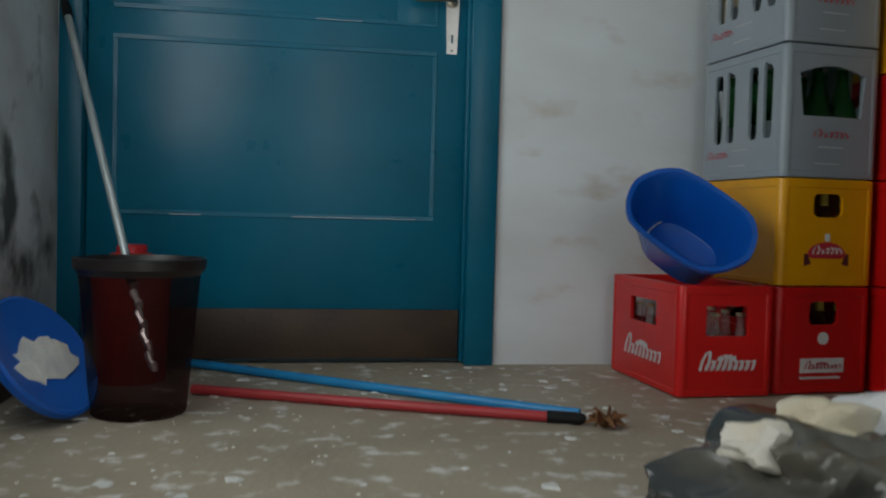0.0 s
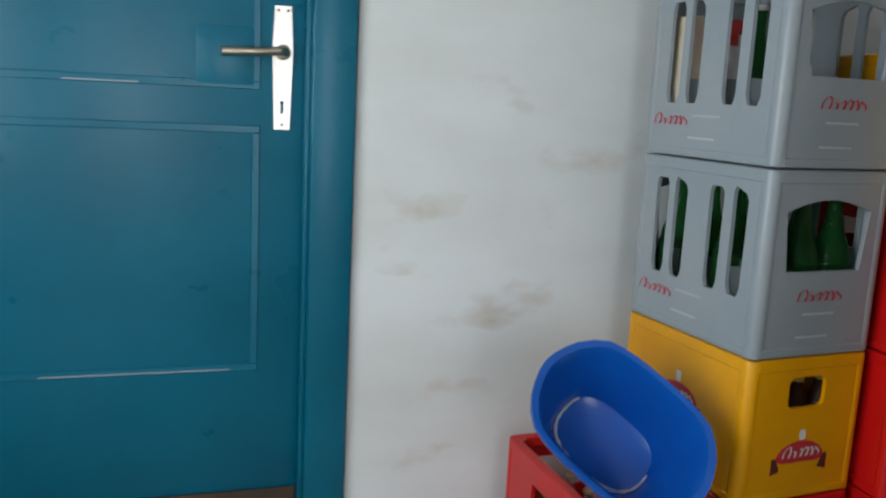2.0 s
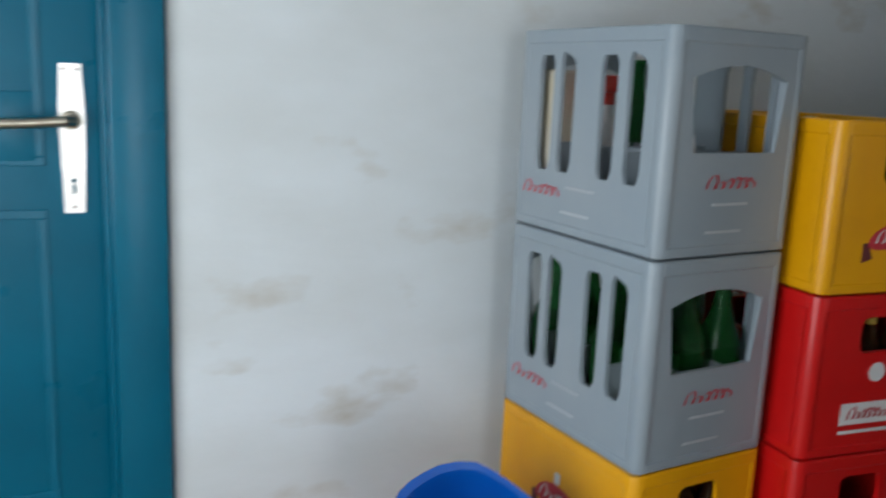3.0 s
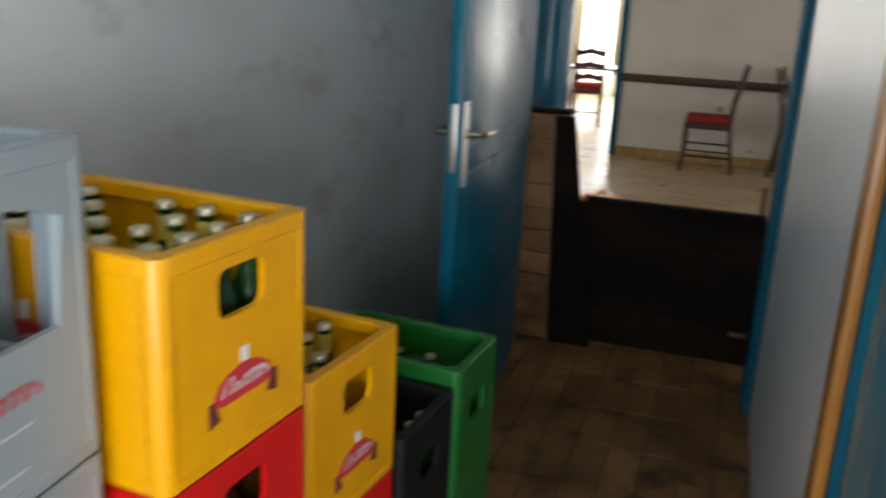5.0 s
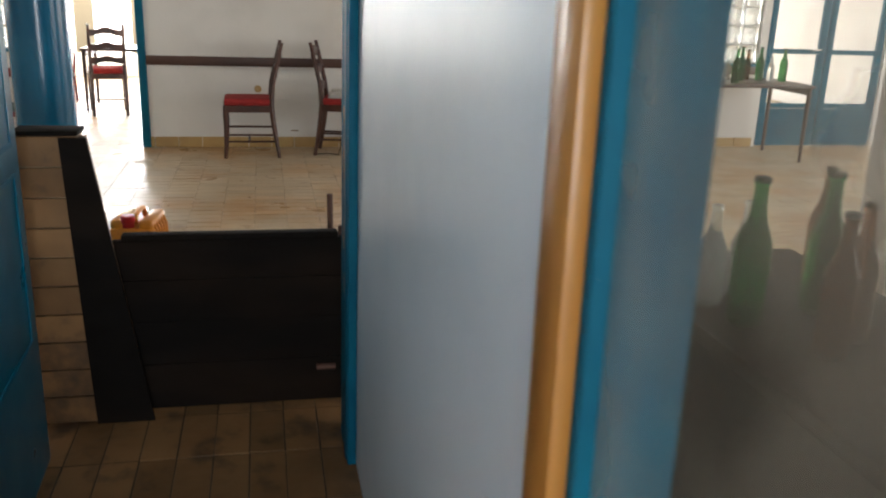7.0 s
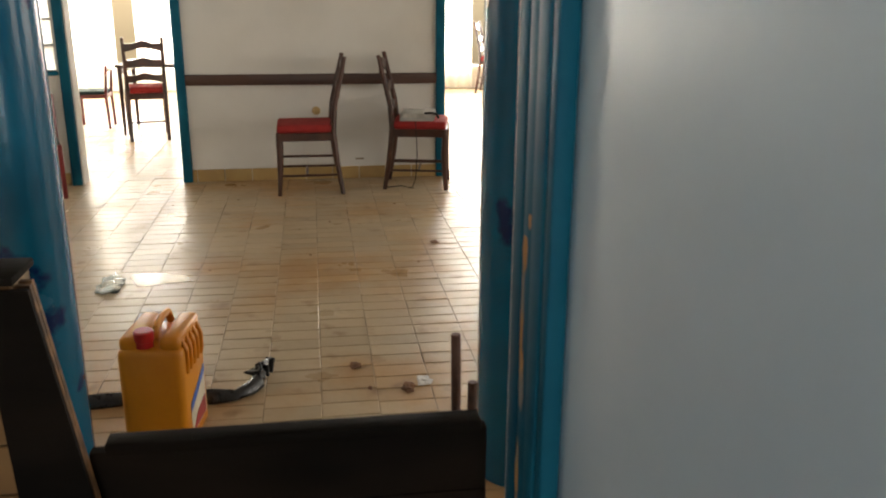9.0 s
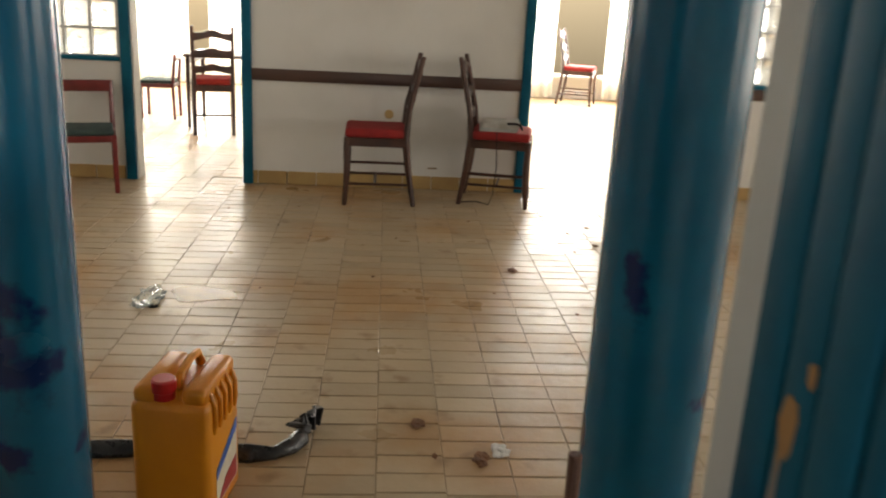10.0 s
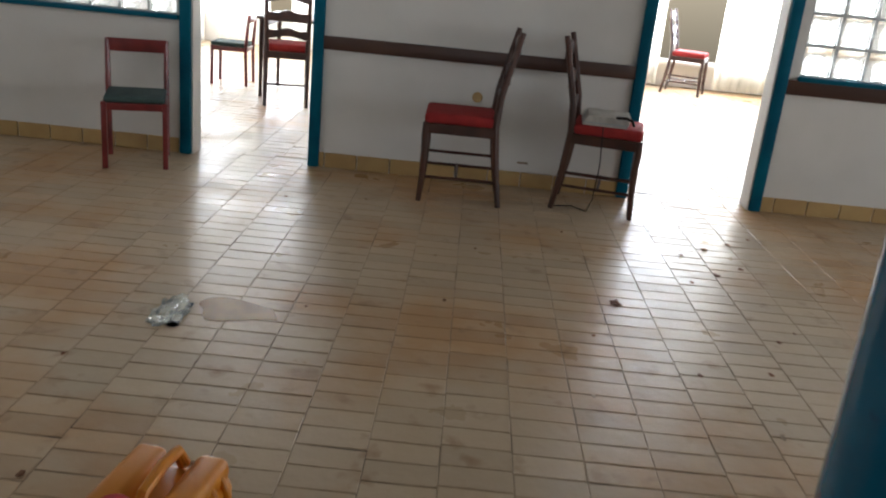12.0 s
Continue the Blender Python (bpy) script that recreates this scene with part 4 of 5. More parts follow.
plate(bm, Matrix.Translation((0.0, -0.01, 0.0055)), [((0.052 + 0.035 * rnd.random()) * 1.35 * math.cos(2 * math.pi * k / 26), (0.052 + 0.035 * rnd.random()) * 0.8 * math.sin(2 * math.pi * k / 26)) for k in range(26)], (), 0.003)
part("dried_paint", bm, PAINT_CRUST, disc, "crust of dried white paint")

st = thing("broom_stick", Matrix(), "blue broom stick lying on the floor", "broom stick")
part("stick", tube(bmesh.new(), [(0.93, 4.22, 0.014), (1.4, 3.87, 0.013), (1.89, 3.51, 0.013)], 0.0125, 12), BLUE_STICK, st)
st = thing("broom_stick", Matrix(), "red broom stick with black ferrule lying on the floor", "broom stick")
part("stick", tube(bmesh.new(), [(0.985, 3.83, 0.014), (1.4, 3.65, 0.014), (1.81, 3.482, 0.014)], 0.0125, 12), RED_STICK, st)
part("ferrule", tube(bmesh.new(), [(1.805, 3.484, 0.0145), (1.873, 3.457, 0.0145), (1.886, 3.452, 0.0145)], [0.0145, 0.0145, 0.008], 12), BLACK_PLASTIC, st)
bm = bmesh.new()
for k in range(14):
    a = 2 * math.pi * k / 14
    tube(bm, [(1.925, 3.43, 0.006), (1.925 + 0.028 * math.cos(a), 3.43 + 0.028 * math.sin(a), 0.016 + 0.012 * (k % 3)), (1.925 + 0.048 * math.cos(a + 0.3), 3.43 + 0.045 * math.sin(a + 0.3), 0.01 + 0.02 * (k % 2))], [0.008, 0.007, 0.002], 6, 0.4)
solid("dry_leaf", bm, LEAF, "crumpled dry brown leaf on the store floor", "leaf")


rnd = random.Random(12)
bm = bmesh.new()
for k in range(420):
    x, y = 0.6 + 1.9 * rnd.random() ** 1.7, rnd.uniform(2.6, 4.22)
    r = 0.003 + 0.02 * rnd.random() ** 4
    n = rnd.randint(5, 8)
    ring = [(x + r * rnd.uniform(0.5, 1.3) * math.cos(6.283 * q / n), y + r * rnd.uniform(0.5, 1.3) * math.sin(6.283 * q / n)) for q in range(n)]
    low = [bm.verts.new((u, v, 0.0002)) for u, v in ring]
    top = [bm.verts.new((x + 0.8 * (u - x), y + 0.8 * (v - y), 0.0012 + 0.12 * r)) for u, v in ring]
    bm.faces.new(top)
    for q in range(n):
        bm.faces.new((low[q], low[(q + 1) % n], top[(q + 1) % n], top[q]))
solid("plaster_crumbs", bm, PAINT_CRUST, "flakes of fallen white plaster on the store floor", "plaster", "", "stuff")


def lump(cx, cy, cz, rx, ry, rz, amp, freq, seed, sub=4):
    """A crumpled, half-sunken mound with soft folds."""
    bm = bmesh.new()
    bmesh.ops.create_icosphere(bm, subdivisions=sub, radius=1)
    s = Vector((seed, 0.3 * seed, 0))
    for v in bm.verts:
        p = v.co.copy()
        k = 1 + amp * noise.noise(p * freq + s) + amp * 0.5 * (0.5 - abs(noise.noise(p * freq * 1.7 + s * 2))) + amp * 0.12 * noise.noise(p * freq * 4)
        v.co = Vector((cx + rx * p.x * k, cy + ry * p.y * k, max(0.002, cz + rz * p.z * k)))
    return bm


solid("bin_bag", lump(2.13, 2.83, 0.03, 0.26, 0.2, 0.12, 0.5, 1.5, 2.0, 5), BAG, "crumpled grey plastic bag on the floor", "bag")
rags = thing("cloth", Matrix(), "crumpled cream and white cloth on the plastic bag", "cloth")
part("cloth_fold", lump(1.99, 2.86, 0.1, 0.08, 0.06, 0.045, 0.5, 1.9, 7.0), CLOTH, rags)
part("cloth_fold", lump(2.1, 2.89, 0.11, 0.1, 0.07, 0.055, 0.5, 1.7, 9.0), CLOTH, rags)
part("cloth_fold", lump(2.24, 2.93, 0.11, 0.11, 0.075, 0.065, 0.4, 1.6, 12.0), WHITE_MARK, rags, "white cloth fold")

# ---- passage: counter end, planks, barrier ----
ct = thing("counter", Matrix(), "bar counter end faced with tan tiles", "counter")
part("core", box_bm(5.767, 5.85, 3.79, 3.985, 0, 1.03), GROUT, ct)
part("counter_top", box_bm(5.745, 5.87, 3.785, 3.99, 1.03, 1.046, 0.004), DARK_WOOD, ct, "dark worn wooden top")
for k in range(10):
    part("tile", box_bm(5.752, 5.766, 3.792, 3.983, 0.004 + 0.1028 * k, 0.102 + 0.1028 * k, 0.002, 1), TILE_BROWN, ct)
lb = thing("leaning_board", Matrix(), "dark plywood sheets leaning against the counter end", "board")
for k in range(3):
    part("sheet", plate(bmesh.new(), facing(5.75 + 0.026 * k, 0, 0, "-x"), [(-3.79 if k else -3.8, 0), (-3.605 - 0.006 * k, 0), (-3.76 - 0.004 * k, 1.025), (-3.79 if k else -3.845, 1.025)], (), 0.012), DARK_WOOD if k == 0 else PLY, lb)

br = thing("barrier", Matrix(), "low barrier of blackened boards across the passage doorway", "barrier")
zz = 0.0
for k, hgt in enumerate((0.177, 0.167, 0.157, 0.147)):
    part("board", box_bm(5.832 + 0.003 * (k % 2), 5.865, 2.926, 3.735 - 0.012 * (k % 2), zz, zz + hgt - 0.0015, 0.0012, 1), DARK_WOOD, br)
    zz += hgt
part("cap_rail", box_bm(5.822, 5.875, 2.94, 3.69, zz - 0.004, zz + 0.022, 0.004), DARK_WOOD, br, "worn top rail")
for y in (2.97, 3.67):
    part("batten", box_bm(5.866, 5.9, y - 0.02, y + 0.02, 0, 0.64, 0.003), DARK_WOOD, br)
part("bolt", tube(bmesh.new(), [(5.821, 2.95, 0.14), (5.821, 3.02, 0.14)], 0.012, 10), RUST, br, "black iron bolt")
for x, y, top, tilt in ((6.11, 2.944, 0.743, 0.004), (6.118, 2.908, 0.612, -0.004)):
    bm = tube(bmesh.new(), [(x + tilt, y, 0), (x, y, top * 0.5), (x, y + tilt, top)], 0.0115, 10)
    solid("iron_rod", bm, RUST, "rusty iron rod standing by the barrier", "rod", "rods by the barrier")

# ---- behind the sheeting: bar shelf with bottles ----
bar = thing("bar_counter", Matrix(), "dark bar counter behind the plastic sheet", "counter")
part("counter_body", box_bm(3.3, 4.9, 1.75, 2.22, 0, 0.8, 0.004), DARK_WOOD, bar)
part("counter_top", box_bm(3.25, 4.95, 1.7, 2.27, 0.8, 0.84, 0.006), DARK_WOOD, bar)
rnd = random.Random(11)
WINE = bottle(pose(4.42, 2.16, 0.84), GREEN_GLASS, 0.33, 0.04, None, BLACK_PLASTIC, "dusty green bottle on the bar behind the sheet", "bottles on the bar")
TALL = bottle(pose(4.3, 1.98, 0.84), BROWN_GLASS, 0.3, 0.036, None, BLACK_PLASTIC, "dusty brown bottle on the bar behind the sheet", "bottles on the bar")
CLR = bottle(pose(4.55, 2.18, 0.84), CLEAR_GLASS, 0.24, 0.034, None, None, "clear empty bottle on the bar behind the sheet", "bottles on the bar")
for k in range(10):
    copy_thing((CLR, TALL, CLR, WINE)[k % 4], pose(3.75 + 0.1 * k + rnd.uniform(-0.03, 0.03), 1.82 + 0.13 * (k % 3), 0.84, 0, 0, rnd.uniform(0, 90)))
structure("wall_pier", box_bm(4.5, 5.52, 2.3, 2.795, 0, H, 0.004), HALL_WALL, "grey plaster pier behind the plastic sheet", "wall")
structure("wall_hall_pier", box_bm(6.05, 6.3, -0.6, 0.42, 0, H, 0.004), HALL_WALL, "white plaster pier in the hall", "wall")


# ---- hall furniture ----
def slat_chair(m, label, group="wooden chairs with red seats"):
    """A ladder-back chair; it faces +x, its feet stand round the origin."""
    t = thing("chair", m, label, "chair", group)
    for y in (-0.19, 0.19):
        bm = bmesh.new()
        tube(bm, [(0.215, y, 0), (0.205, y, 0.12), (0.2, y, 0.3), (0.205, y, 0.4), (0.2, y, 0.475)], [0.016, 0.019, 0.022, 0.021, 0.023], 8)
        part("leg", bm, WOOD, t)
        bm = bmesh.new()
        tube(bm, [(-0.265, y * 0.95, 0), (-0.225, y * 0.95, 0.25), (-0.2, y * 0.95, 0.48), (-0.215, y * 0.95, 0.66), (-0.27, y * 0.97, 0.9), (-0.3, y * 0.98, 1.03)], [0.017, 0.021, 0.024, 0.021, 0.018, 0.016], 8)
        part("back_post", bm, WOOD, t)
    bm = bmesh.new()
    for x0, x1, y0, y1 in ((0.185, 0.213, -0.185, 0.185), (-0.22, -0.195, -0.175, 0.175), (-0.2, 0.19, -0.203, -0.18), (-0.2, 0.19, 0.18, 0.203)):
        block(bm, x0, x1, y0, y1, 0.415, 0.475, 0.004, 1)
    part("seat_frame", bm, WOOD, t)
    bm = bmesh.new()
    block(bm, -0.2, 0.215, -0.2, 0.2, 0.47, 0.535, 0.024, 3)
    part("seat", bm, RED_FABRIC, t, "red upholstered seat")
    for z, x, arch in ((0.62, -0.212, 0.02), (0.77, -0.24, 0.022), (0.93, -0.28, 0.03)):
        bm = bmesh.new()
        n = 12
        up = [(-0.175 + 0.35 * k / n, 0.035 + arch * (math.sin(math.pi * k / n) ** 2) + 0.006 * math.cos(4 * math.pi * k / n)) for k in range(n + 1)]
        dn = [(0.175 - 0.35 * k / n, -0.03 - 0.008 * math.cos(2 * math.pi * k / n) + arch * 0.6 * math.sin(math.pi * k / n)) for k in range(n + 1)]
        plate(bm, facing(x, 0, z, "-x"), up + dn, (), 0.018)
        part("back_slat", bm, WOOD, t)
    for y in (-0.185, 0.185):
        for z in (0.15, 0.23)[: 2 if y < 0 else 1]:
            part("stretcher", tube(bmesh.new(), [(-0.235, y * 0.96, z), (0.205, y, z)], 0.0095, 8), WOOD, t)
    part("stretcher", tube(bmesh.new(), [(0.0, -0.183, 0.155), (0.0, 0.183, 0.155)], 0.009, 8), WOOD, t)
    return t


def plain_chair(m, label, seat_mat, group="red wooden chairs"):
    """A plain square chair with one top rail; it faces +x."""
    t = thing("chair", m, label, "chair", group)
    for y in (-0.195, 0.195):
        part("leg", box_bm(0.175, 0.21, y - 0.018, y + 0.018, 0, 0.455, 0.005), RED_WOOD, t)
        bm = bmesh.new()
        tube(bm, [(-0.215, y, 0), (-0.2, y, 0.44), (-0.215, y, 0.6), (-0.235, y, 0.82)], [0.018, 0.02, 0.019, 0.017], 8)
        part("back_post", bm, RED_WOOD, t)
        part("seat_rail", box_bm(-0.19, 0.175, y - 0.013, y + 0.013, 0.4, 0.45, 0.004), RED_WOOD, t)
    part("seat_rail", box_bm(0.18, 0.206, -0.177, 0.177, 0.4, 0.45, 0.004), RED_WOOD, t)
    part("seat_rail", box_bm(-0.213, -0.187, -0.177, 0.177, 0.4, 0.45, 0.004), RED_WOOD, t)
    part("seat", block(bmesh.new(), -0.195, 0.212, -0.195, 0.195, 0.45, 0.495, 0.018, 3), seat_mat, t, "padded seat")
    part("top_rail", box_bm(-0.248, -0.218, -0.205, 0.205, 0.735, 0.825, 0.008), RED_WOOD, t)
    return t


C1 = slat_chair(pose(10.885, 3.33, 0, 0, 0, 91), "dark wooden ladder-back chair with red seat against the wall")
C2 = copy_thing(C1, pose(10.955, 2.44, 0, 0, 0, -101))
tagged(C2, "dark wooden ladder-back chair with papers on its red seat")
C3 = copy_thing(C1, pose(13.53, 4.97, 0, 0, 0, 12))
tagged(C3, "dark ladder-back chair drawn up to a table")
C6 = copy_thing(C1, pose(17.0, 0.56, 0, 0, 0, -112))
tagged(C6, "dark wooden chair standing alone by the curtains")
P1 = plain_chair(pose(10.92, 5.33, 0, 0, 0, 198) @ Matrix.Scale(0.89, 4), "red wooden chair with dark green seat under the window", GREEN_FABRIC)
P2 = copy_thing(P1, pose(14.3, 5.68, 0, 0, 0, 92) @ Matrix.Scale(0.93, 4))
tagged(P2, "red wooden chair with green seat in the bright room")


def table(name, m, w, d, h, label, mat):
    t = thing(name, m, label, "table")
    part("tabletop", box_bm(-w / 2, w / 2, -d / 2, d / 2, h - 0.03, h, 0.006), mat, t)
    for x in (-1, 1):
        for y in (-1, 1):
            cx, cy = x * (w / 2 - 0.04), y * (d / 2 - 0.04)
            part("leg", tube(bmesh.new(), [(cx, cy, 0), (cx, cy, h - 0.03)], [0.016, 0.024], 8), mat, t)
    for y in (-1, 1):
        bm = bmesh.new()
        block(bm, -w / 2 + 0.05, w / 2 - 0.05, y * (d / 2 - 0.04) - 0.01, y * (d / 2 - 0.04) + 0.01, h - 0.1, h - 0.031)
        part("apron", bm, mat, t)
    return t


table("table", pose(14.05, 4.86, 0), 0.8, 0.85, 0.73, "dark wooden dining table in the bright room", RAIL)
table("table", pose(10.72, -1.4, 0), 0.75, 1.35, 0.76, "dark wooden table with bottles near the glazed door", RAIL)
rnd = random.Random(5)
for k in range(10):
    copy_thing((WINE, CLR, WINE, TALL)[k % 4], pose(10.5 + rnd.uniform(0, 0.4), -1.95 + 0.11 * k, 0.76))

# papers and a cable on the second chair
pp = thing("papers", pose(10.95, 2.47, 0.535, 0, 0, -96), "stack of grey papers and folder on the chair seat", "papers")
for k in range(9):
    part("sheet", box_bm(-0.13 + 0.004 * k, 0.13 + 0.003 * k, -0.17 + 0.003 * k, 0.16, 0.006 * k + 0.001, 0.006 * k + 0.0055, 0.001, 1), PAPER if k != 2 else PALE_MARK, pp)
bm = tube(bmesh.new(), [(10.8, 2.42, 0.592), (10.76, 2.37, 0.6), (10.75, 2.335, 0.59), (10.76, 2.32, 0.56)], 0.009, 8)
solid("strap", bm, BLACK_PLASTIC, "short black strap lying over the chair's papers", "strap")
bm = tube(bmesh.new(), [(10.745, 2.5, 0.54), (10.715, 2.5, 0.48), (10.72, 2.49, 0.3), (10.74, 2.5, 0.1), (10.8, 2.52, 0.008), (10.9, 2.6, 0.006), (10.86, 2.72, 0.006)], 0.004, 6)
solid("cable", bm, BLACK_PLASTIC, "thin black cable hanging from the chair", "cable")
sk = thing("wall_socket", Matrix(), "round white wall socket", "socket", kind="structure")
bm = bmesh.new()
capped(bm, ((0.034, 0), (0.034, 0.008), (0.028, 0.014), (0.02, 0.006)), 20, facing(FAR_X, 3.245, 0.56, "-x"))
part("socket_plate", bm, SKIRT, sk)
structure("trim_wall_mark", box_bm(FAR_X - 0.0015, FAR_X - 0.0002, 2.87, 2.94, 0.155, 0.168, 0.0004), GROUT, "dark scuff on the wall", "trim")

# ---- hall floor clutter ----
jc = thing("jerrycan", pose(7.085, 3.81, 0, 0, 0, -8), "orange plastic jerrycan with red cap on the tiled floor", "jerrycan")
bm = bmesh.new()
block(bm, -0.135, 0.135, -0.108, 0.108, 0.0, 0.385, 0.026, 3)
part("body", bm, JERRY, jc)
part("shoulder", box_bm(-0.125, 0.13, 0.032, 0.1, 0.37, 0.422, 0.018, 3), JERRY, jc)
part("shoulder", box_bm(-0.125, 0.13, -0.1, -0.032, 0.37, 0.422, 0.018, 3), JERRY, jc)
bm = tube(bmesh.new(), [(-0.055, 0.0, 0.39), (-0.035, 0.0, 0.425), (0.04, 0.0, 0.438), (0.1, 0, 0.432), (0.125, 0.0, 0.39)], [0.014, 0.012, 0.012, 0.012, 0.014], 10)
part("handle", bm, JERRY, jc)
bm = bmesh.new()
capped(bm, ((0.03, 0.385), (0.03, 0.405), (0.032, 0.407), (0.033, 0.437), (0.029, 0.443)), 24, Matrix.Translation((-0.1, 0.02, 0)))
part("cap", bm, RED_CAP, jc, "red screw cap")
for k in range(5):
    x = -0.085 + 0.043 * k
    part("rib", tube(bmesh.new(), [(x, -0.107, 0.28), (x, -0.112, 0.31), (x, -0.112, 0.36), (x, -0.1, 0.392), (x, -0.075, 0.415)], 0.008, 8), JERRY, jc)
bm = bmesh.new()
plate(bm, facing(0.01, -0.1075, 0, "-y"), [(-0.09, 0.05), (0.09, 0.05), (0.09, 0.235), (-0.09, 0.16)], (), 0.0015)
ground_label = part("label_ground", bm, CLOTH, jc, "faded paper label")
bm = bmesh.new()
plate(bm, facing(0.01, -0.109, 0, "-y"), [(-0.09, 0.13), (0.09, 0.205), (0.09, 0.235), (-0.09, 0.16)], (), 0.0012)
part("label_stripe", bm, BLUE_LID, ground_label, "blue label stripe")
bm = bmesh.new()
plate(bm, facing(0.01, -0.109, 0, "-y"), [(-0.08, 0.055), (0.08, 0.055), (0.08, 0.12), (-0.02, 0.1)], (), 0.0012)
part("label_figure", bm, RED_STICK, ground_label, "red label patch")


pts = [(7.3, 4.46), (7.33, 4.25), (7.345, 4.1), (7.35, 3.95), (7.34, 3.8), (7.32, 3.68), (7.33, 3.6), (7.37, 3.55), (7.44, 3.52)]
bm = tube(bmesh.new(), [(x, y, 0.02 + 0.004 * (k % 2)) for k, (x, y) in enumerate(pts)], [0.022 + 0.005 * (k % 3) for k in range(len(pts))], 10, 0.7)
for k in range(5):
    a = 1.1 * k
    tube(bm, [(7.42 + 0.03 * k, 3.53 - 0.012 * k, 0.012), (7.44 + 0.03 * k + 0.02 * math.cos(a), 3.5 + 0.03 * math.sin(a), 0.05 + 0.012 * (k % 3)), (7.47 + 0.03 * k, 3.56 - 0.02 * k, 0.05), (7.5 + 0.022 * k, 3.5 - 0.006 * k, 0.012)], [0.02, 0.017, 0.021, 0.012], 7, 0.35)
solid("rubber_strap", bm, RUBBER, "twisted black rubber inner tube on the floor by the jerrycan", "strap")
bm = bmesh.new()
pts = [(6.86, 3.72, 0.022), (6.84, 3.62, 0.03), (6.82, 3.52, 0.05), (6.8, 3.45, 0.085), (6.79, 3.405, 0.11), (6.785, 3.375, 0.105)]
dense = []
for i in range(len(pts) - 1):
    for k in range(12):
        dense.append(Vector(pts[i]).lerp(Vector(pts[i + 1]), k / 12))
tube(bm, dense, [0.02 + 0.0035 * (k % 2) for k in range(len(dense))], 12)
solid("drain_hose", bm, HOSE, "pale ribbed drain hose lying on the tiles", "hose")

rnd = random.Random(21)


def scrap(x, y, s, mat, name, label, category, seed):
    bm = lump(x, y, 0.004, s, s * 0.6, s * 0.13, 0.8, 1.7, seed)
    solid(name, bm, mat, label, category)


scrap(7.39, 2.86, 0.038, PAPER, "crumpled_paper", "crumpled white paper scrap on the tiles", "paper", 1)
scrap(7.34, 2.93, 0.035, LEAF, "dirt_clump", "brown dirt clump on the tiles", "dirt", 2)
scrap(7.57, 3.13, 0.03, LEAF, "dry_leaf", "dry brown leaf on the tiles", "leaf", 3)
scrap(9.33, 2.55, 0.03, LEAF, "dirt_clump", "dark dirt clump on the tiles", "dirt", 4)
scrap(7.8, 2.32, 0.035, PAPER, "crumpled_paper", "grey crumpled scrap on the tiles", "paper", 5)
scrap(7.44, 2.0, 0.07, BLACK_PLASTIC, "rubble", "dark rubble on the tiles beside the column", "rubble", 6)
scrap(7.64, 1.75, 0.09, RUST, "rubble", "rusty rubble on the tiles beside the column", "rubble", 7)
for k in range(26):
    scrap(rnd.uniform(6.9, 10.6), rnd.uniform(1.7, 4.6), rnd.uniform(0.006, 0.014), LEAF if k % 3 else GROUT, "crumb", "small crumb of dirt on the tiles", "dirt", 30 + k)
for k in range(7):
    scrap(10.55 - 0.14 * k, 1.6 + 0.11 * (k % 4) + 0.05 * k, 0.014 + 0.004 * (k % 3), LEAF, "dry_leaf", "curled dry leaf near the bright doorway", "leaf", 60 + k)
bm = lump(8.75, 4.36, 0.004, 0.12, 0.06, 0.022, 0.7, 2.0, 70)
solid("plastic_wrap", bm, CLEAR_GLASS, "crumpled clear plastic wrap on the tiles", "wrap")
STAIN = material("tea_stain", (0.3, 0.17, 0.055), 0.12, (0.22, 0.12, 0.04), 8)
bm = bmesh.new()
plate(bm, Matrix.Translation((8.83, 4.12, 0.0006)), [((0.1 + 0.03 * math.sin(3 * a)) * math.cos(a), (0.19 + 0.05 * math.sin(2 * a + 1)) * math.sin(a)) for a in [2 * math.pi * k / 30 for k in range(30)]], (), 0.0006)
structure("stain", bm, STAIN, "brown spill drying on the tiles", "stain")


# ---- bright rooms: curtains ----
def curtain(y0, y1, x, label):
    bm = bmesh.new()
    n = max(8, int((y1 - y0) / 0.02))
    rows = []
    for z in (0.04, 0.9, 1.6, 2.2, H - 0.002):
        rows.append([bm.verts.new((x + 0.035 * math.sin(k * 0.9) + 0.015 * math.sin(k * 0.37 + z), y0 + (y1 - y0) * k / n, z)) for k in range(n + 1)])
    for a, b in zip(rows, rows[1:]):
        for k in range(n):
            bm.faces.new((a[k], a[k + 1], b[k + 1], b[k]))
    solid("curtain", bm, CURTAIN, label, "curtain", "sheer curtains")


for y0, y1 in ((0.85, 1.75), (-0.75, 0.1), (-2.6, -1.9), (5.2, 5.75), (6.05, 6.75), (3.65, 4.1)):
    curtain(y0, y1, 17.42, "sheer cream curtain before a bright window")
structure("trim_window_ledge_a", box_bm(17.5, 17.648, -2.6, 3.0, 0.3, 0.348, 0.005), HALL_WALL, "white window ledge", "trim")

# ---- tiles, last ----
TW, TD = 0.217, 0.1085


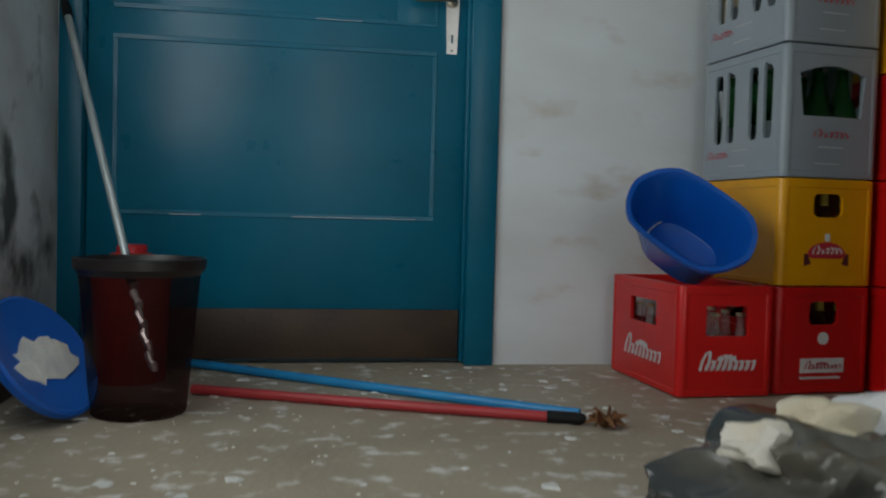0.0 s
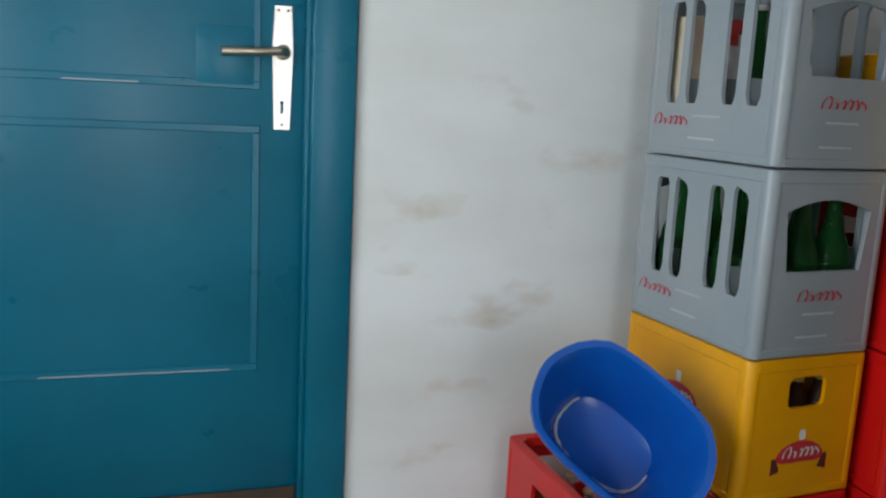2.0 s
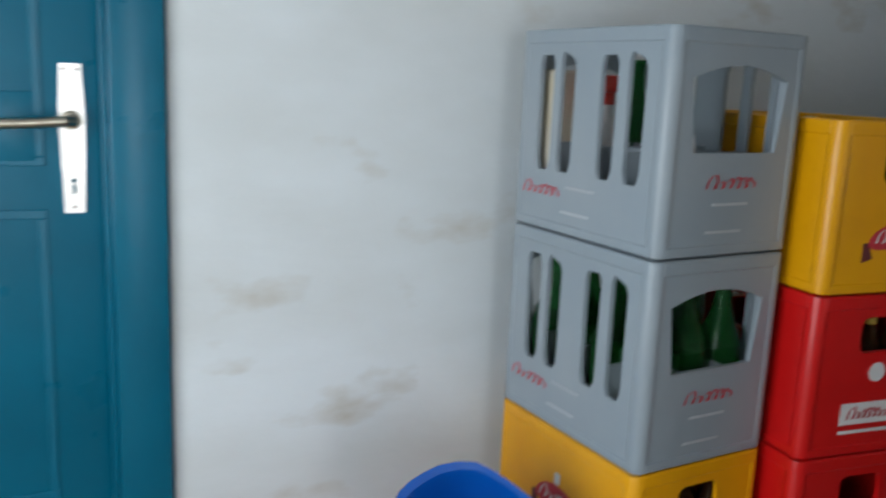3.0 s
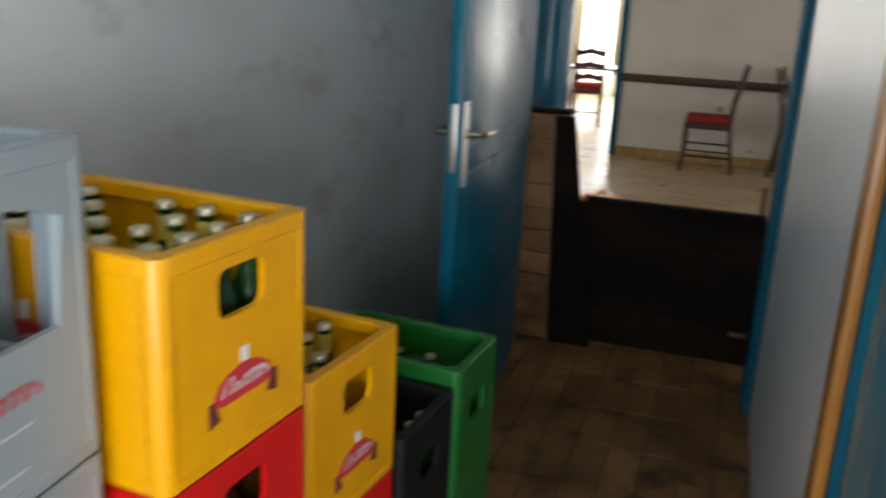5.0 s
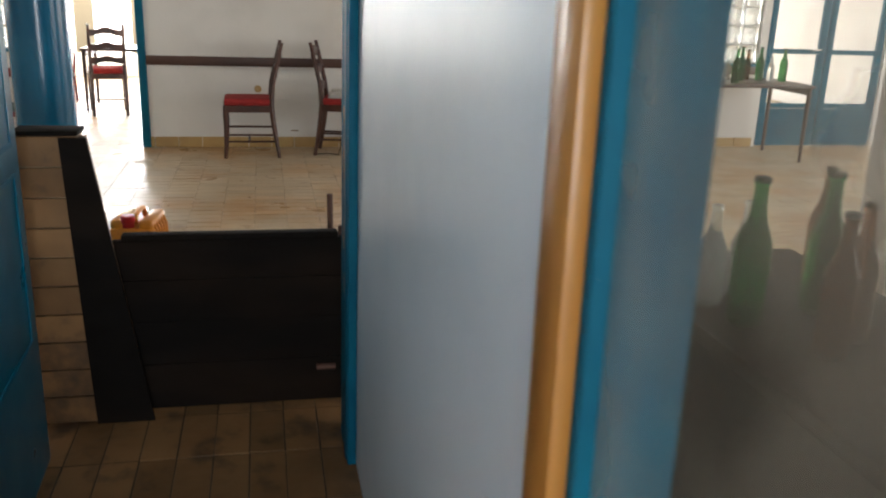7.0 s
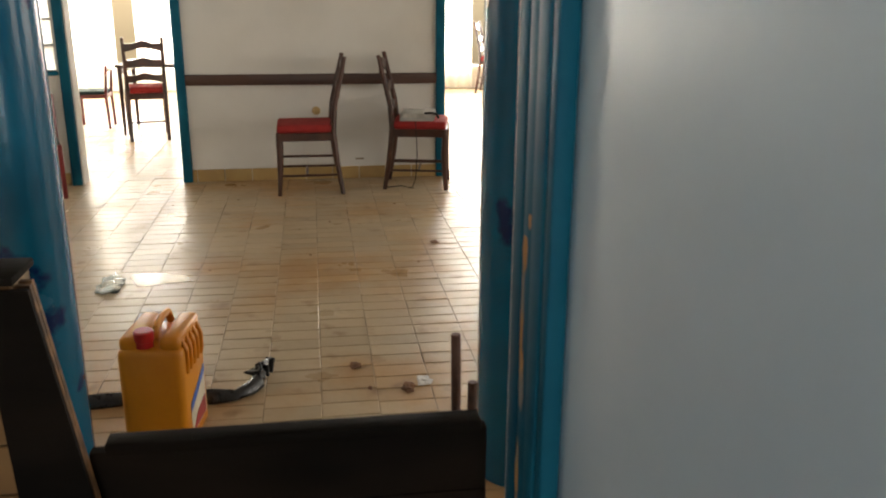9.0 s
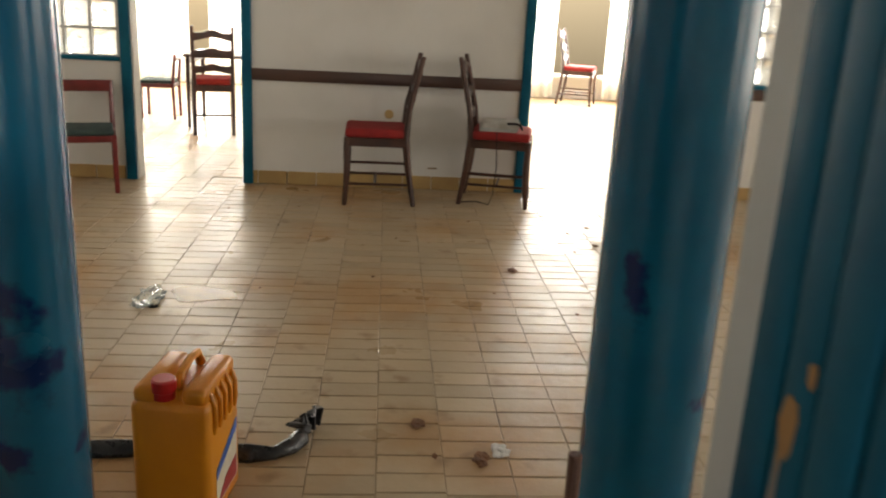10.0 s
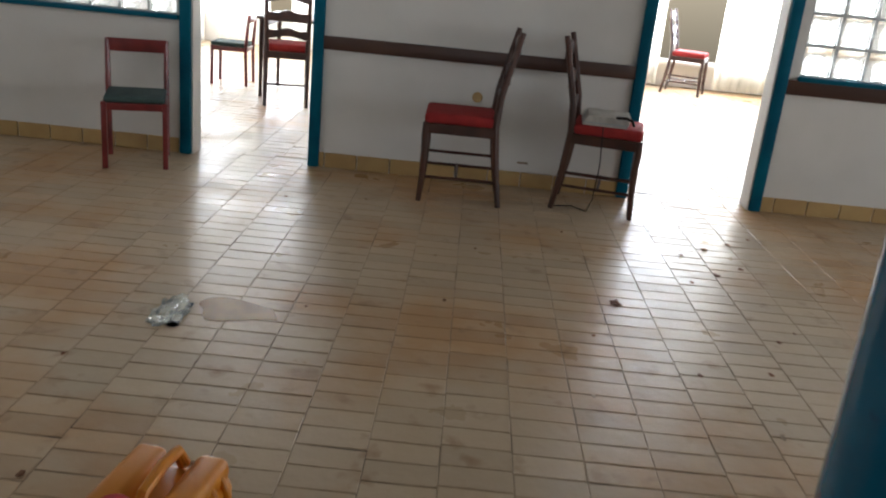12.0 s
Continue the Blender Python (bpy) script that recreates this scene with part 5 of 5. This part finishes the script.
def tile_mesh(name, lx, ly, mat):
    me = bpy.data.meshes.new(name)
    a, b, e, h = lx / 2 - (0.0024 if lx < ly else 0.0016), ly / 2 - (0.0013 if lx < ly else 0.0022), 0.0018, 0.0
    vs = [(sx * a, sy * b, -0.005) for sx, sy in ((-1, -1), (1, -1), (1, 1), (-1, 1))]
    vs += [(sx * a, sy * b, h - e) for sx, sy in ((-1, -1), (1, -1), (1, 1), (-1, 1))]
    vs += [(sx * (a - e), sy * (b - e), h) for sx, sy in ((-1, -1), (1, -1), (1, 1), (-1, 1))]
    fs = [(8, 9, 10, 11)] + [(q + k, q + (k + 1) % 4, q + 4 + (k + 1) % 4, q + 4 + k) for q in (0, 4) for k in range(4)]
    me.from_pydata(vs, [], fs)
    me.materials.append(mat)
    return me


def lay(parent_name, label, me, spots, mat, near, tilt=0.009):
    """Tiles in near are objects of their own; the rest are joined."""
    t = thing(parent_name, Matrix(), label, "floor", kind="structure")
    base = [tuple(v.co) for v in me.vertices]
    faces = [tuple(p.vertices) for p in me.polygons]
    vs, fs = [], []
    rnd = random.Random(8)
    for x, y in spots:
        rx, ry, dz = rnd.uniform(-tilt, tilt), rnd.uniform(-tilt, tilt), rnd.uniform(-0.0012, 0.0)
        x, y = x + rnd.uniform(-0.0012, 0.0012), y + rnd.uniform(-0.0012, 0.0012)
        if near(x, y):
            ob = new("tile", me)
            ob.parent = t
            ob.location, ob.rotation_euler = (x, y, dz), (rx, ry, 0)
        else:
            o = len(vs)
            vs += [(x + px, y + py, pz + dz + px * -ry + py * rx) for px, py, pz in base]
            fs += [tuple(o + k for k in f) for f in faces]
    if vs:
        far = bpy.data.meshes.new("tile_field")
        far.from_pydata(vs, [], fs)
        far.materials.append(mat)
        ob = new("tile_field", far)
        ob.parent = t
        tagged(ob, kind="stuff")


spots = []
for i in range(-38, 18):
    y = 3.273 + TW * (i + 0.5)
    shift = (0.0, 0.0, 0.5, 0.0, 0.12, 0.0, 0.0, 0.4, 0.0, 0.2, 0.05)[(i * 7) % 11]
    for j in range(56):
        x = 5.72 + TD * (j + shift + 0.5)
        if 5.98 < x < 11.46 and -4.9 < y < 7.0:
            spots.append((x, y))
lay("floor_hall", "worn cream clay tiles of the hall with dark joints", tile_mesh("tile", TD, TW, TILE), spots, TILE_FIELD, lambda x, y: 6.9 < x < 9.0 and 2.4 < y < 4.6)
PW, PD = 0.3, 0.119
spots = [(3.96 + PW * (i + 0.5), 3.506 + PD * (j + 0.5)) for i in range(7) for j in range(-5, 7) if 2.92 < 3.506 + PD * (j + 0.5) < 4.25]
lay("floor_passage", "dirty brown clay tiles of the passage", tile_mesh("tile", PW, PD, TILE_BROWN), spots, TILE_BROWN, lambda x, y: True)
spots = [(11.45 + TD * (j + 0.5), -4.8 + TW * (i + 0.5)) for i in range(54) for j in range(56)]
lay("floor_rooms", "pale tiles of the bright rooms", tile_mesh("tile", TD, TW, TILE), spots, TILE_FIELD, lambda x, y: False)
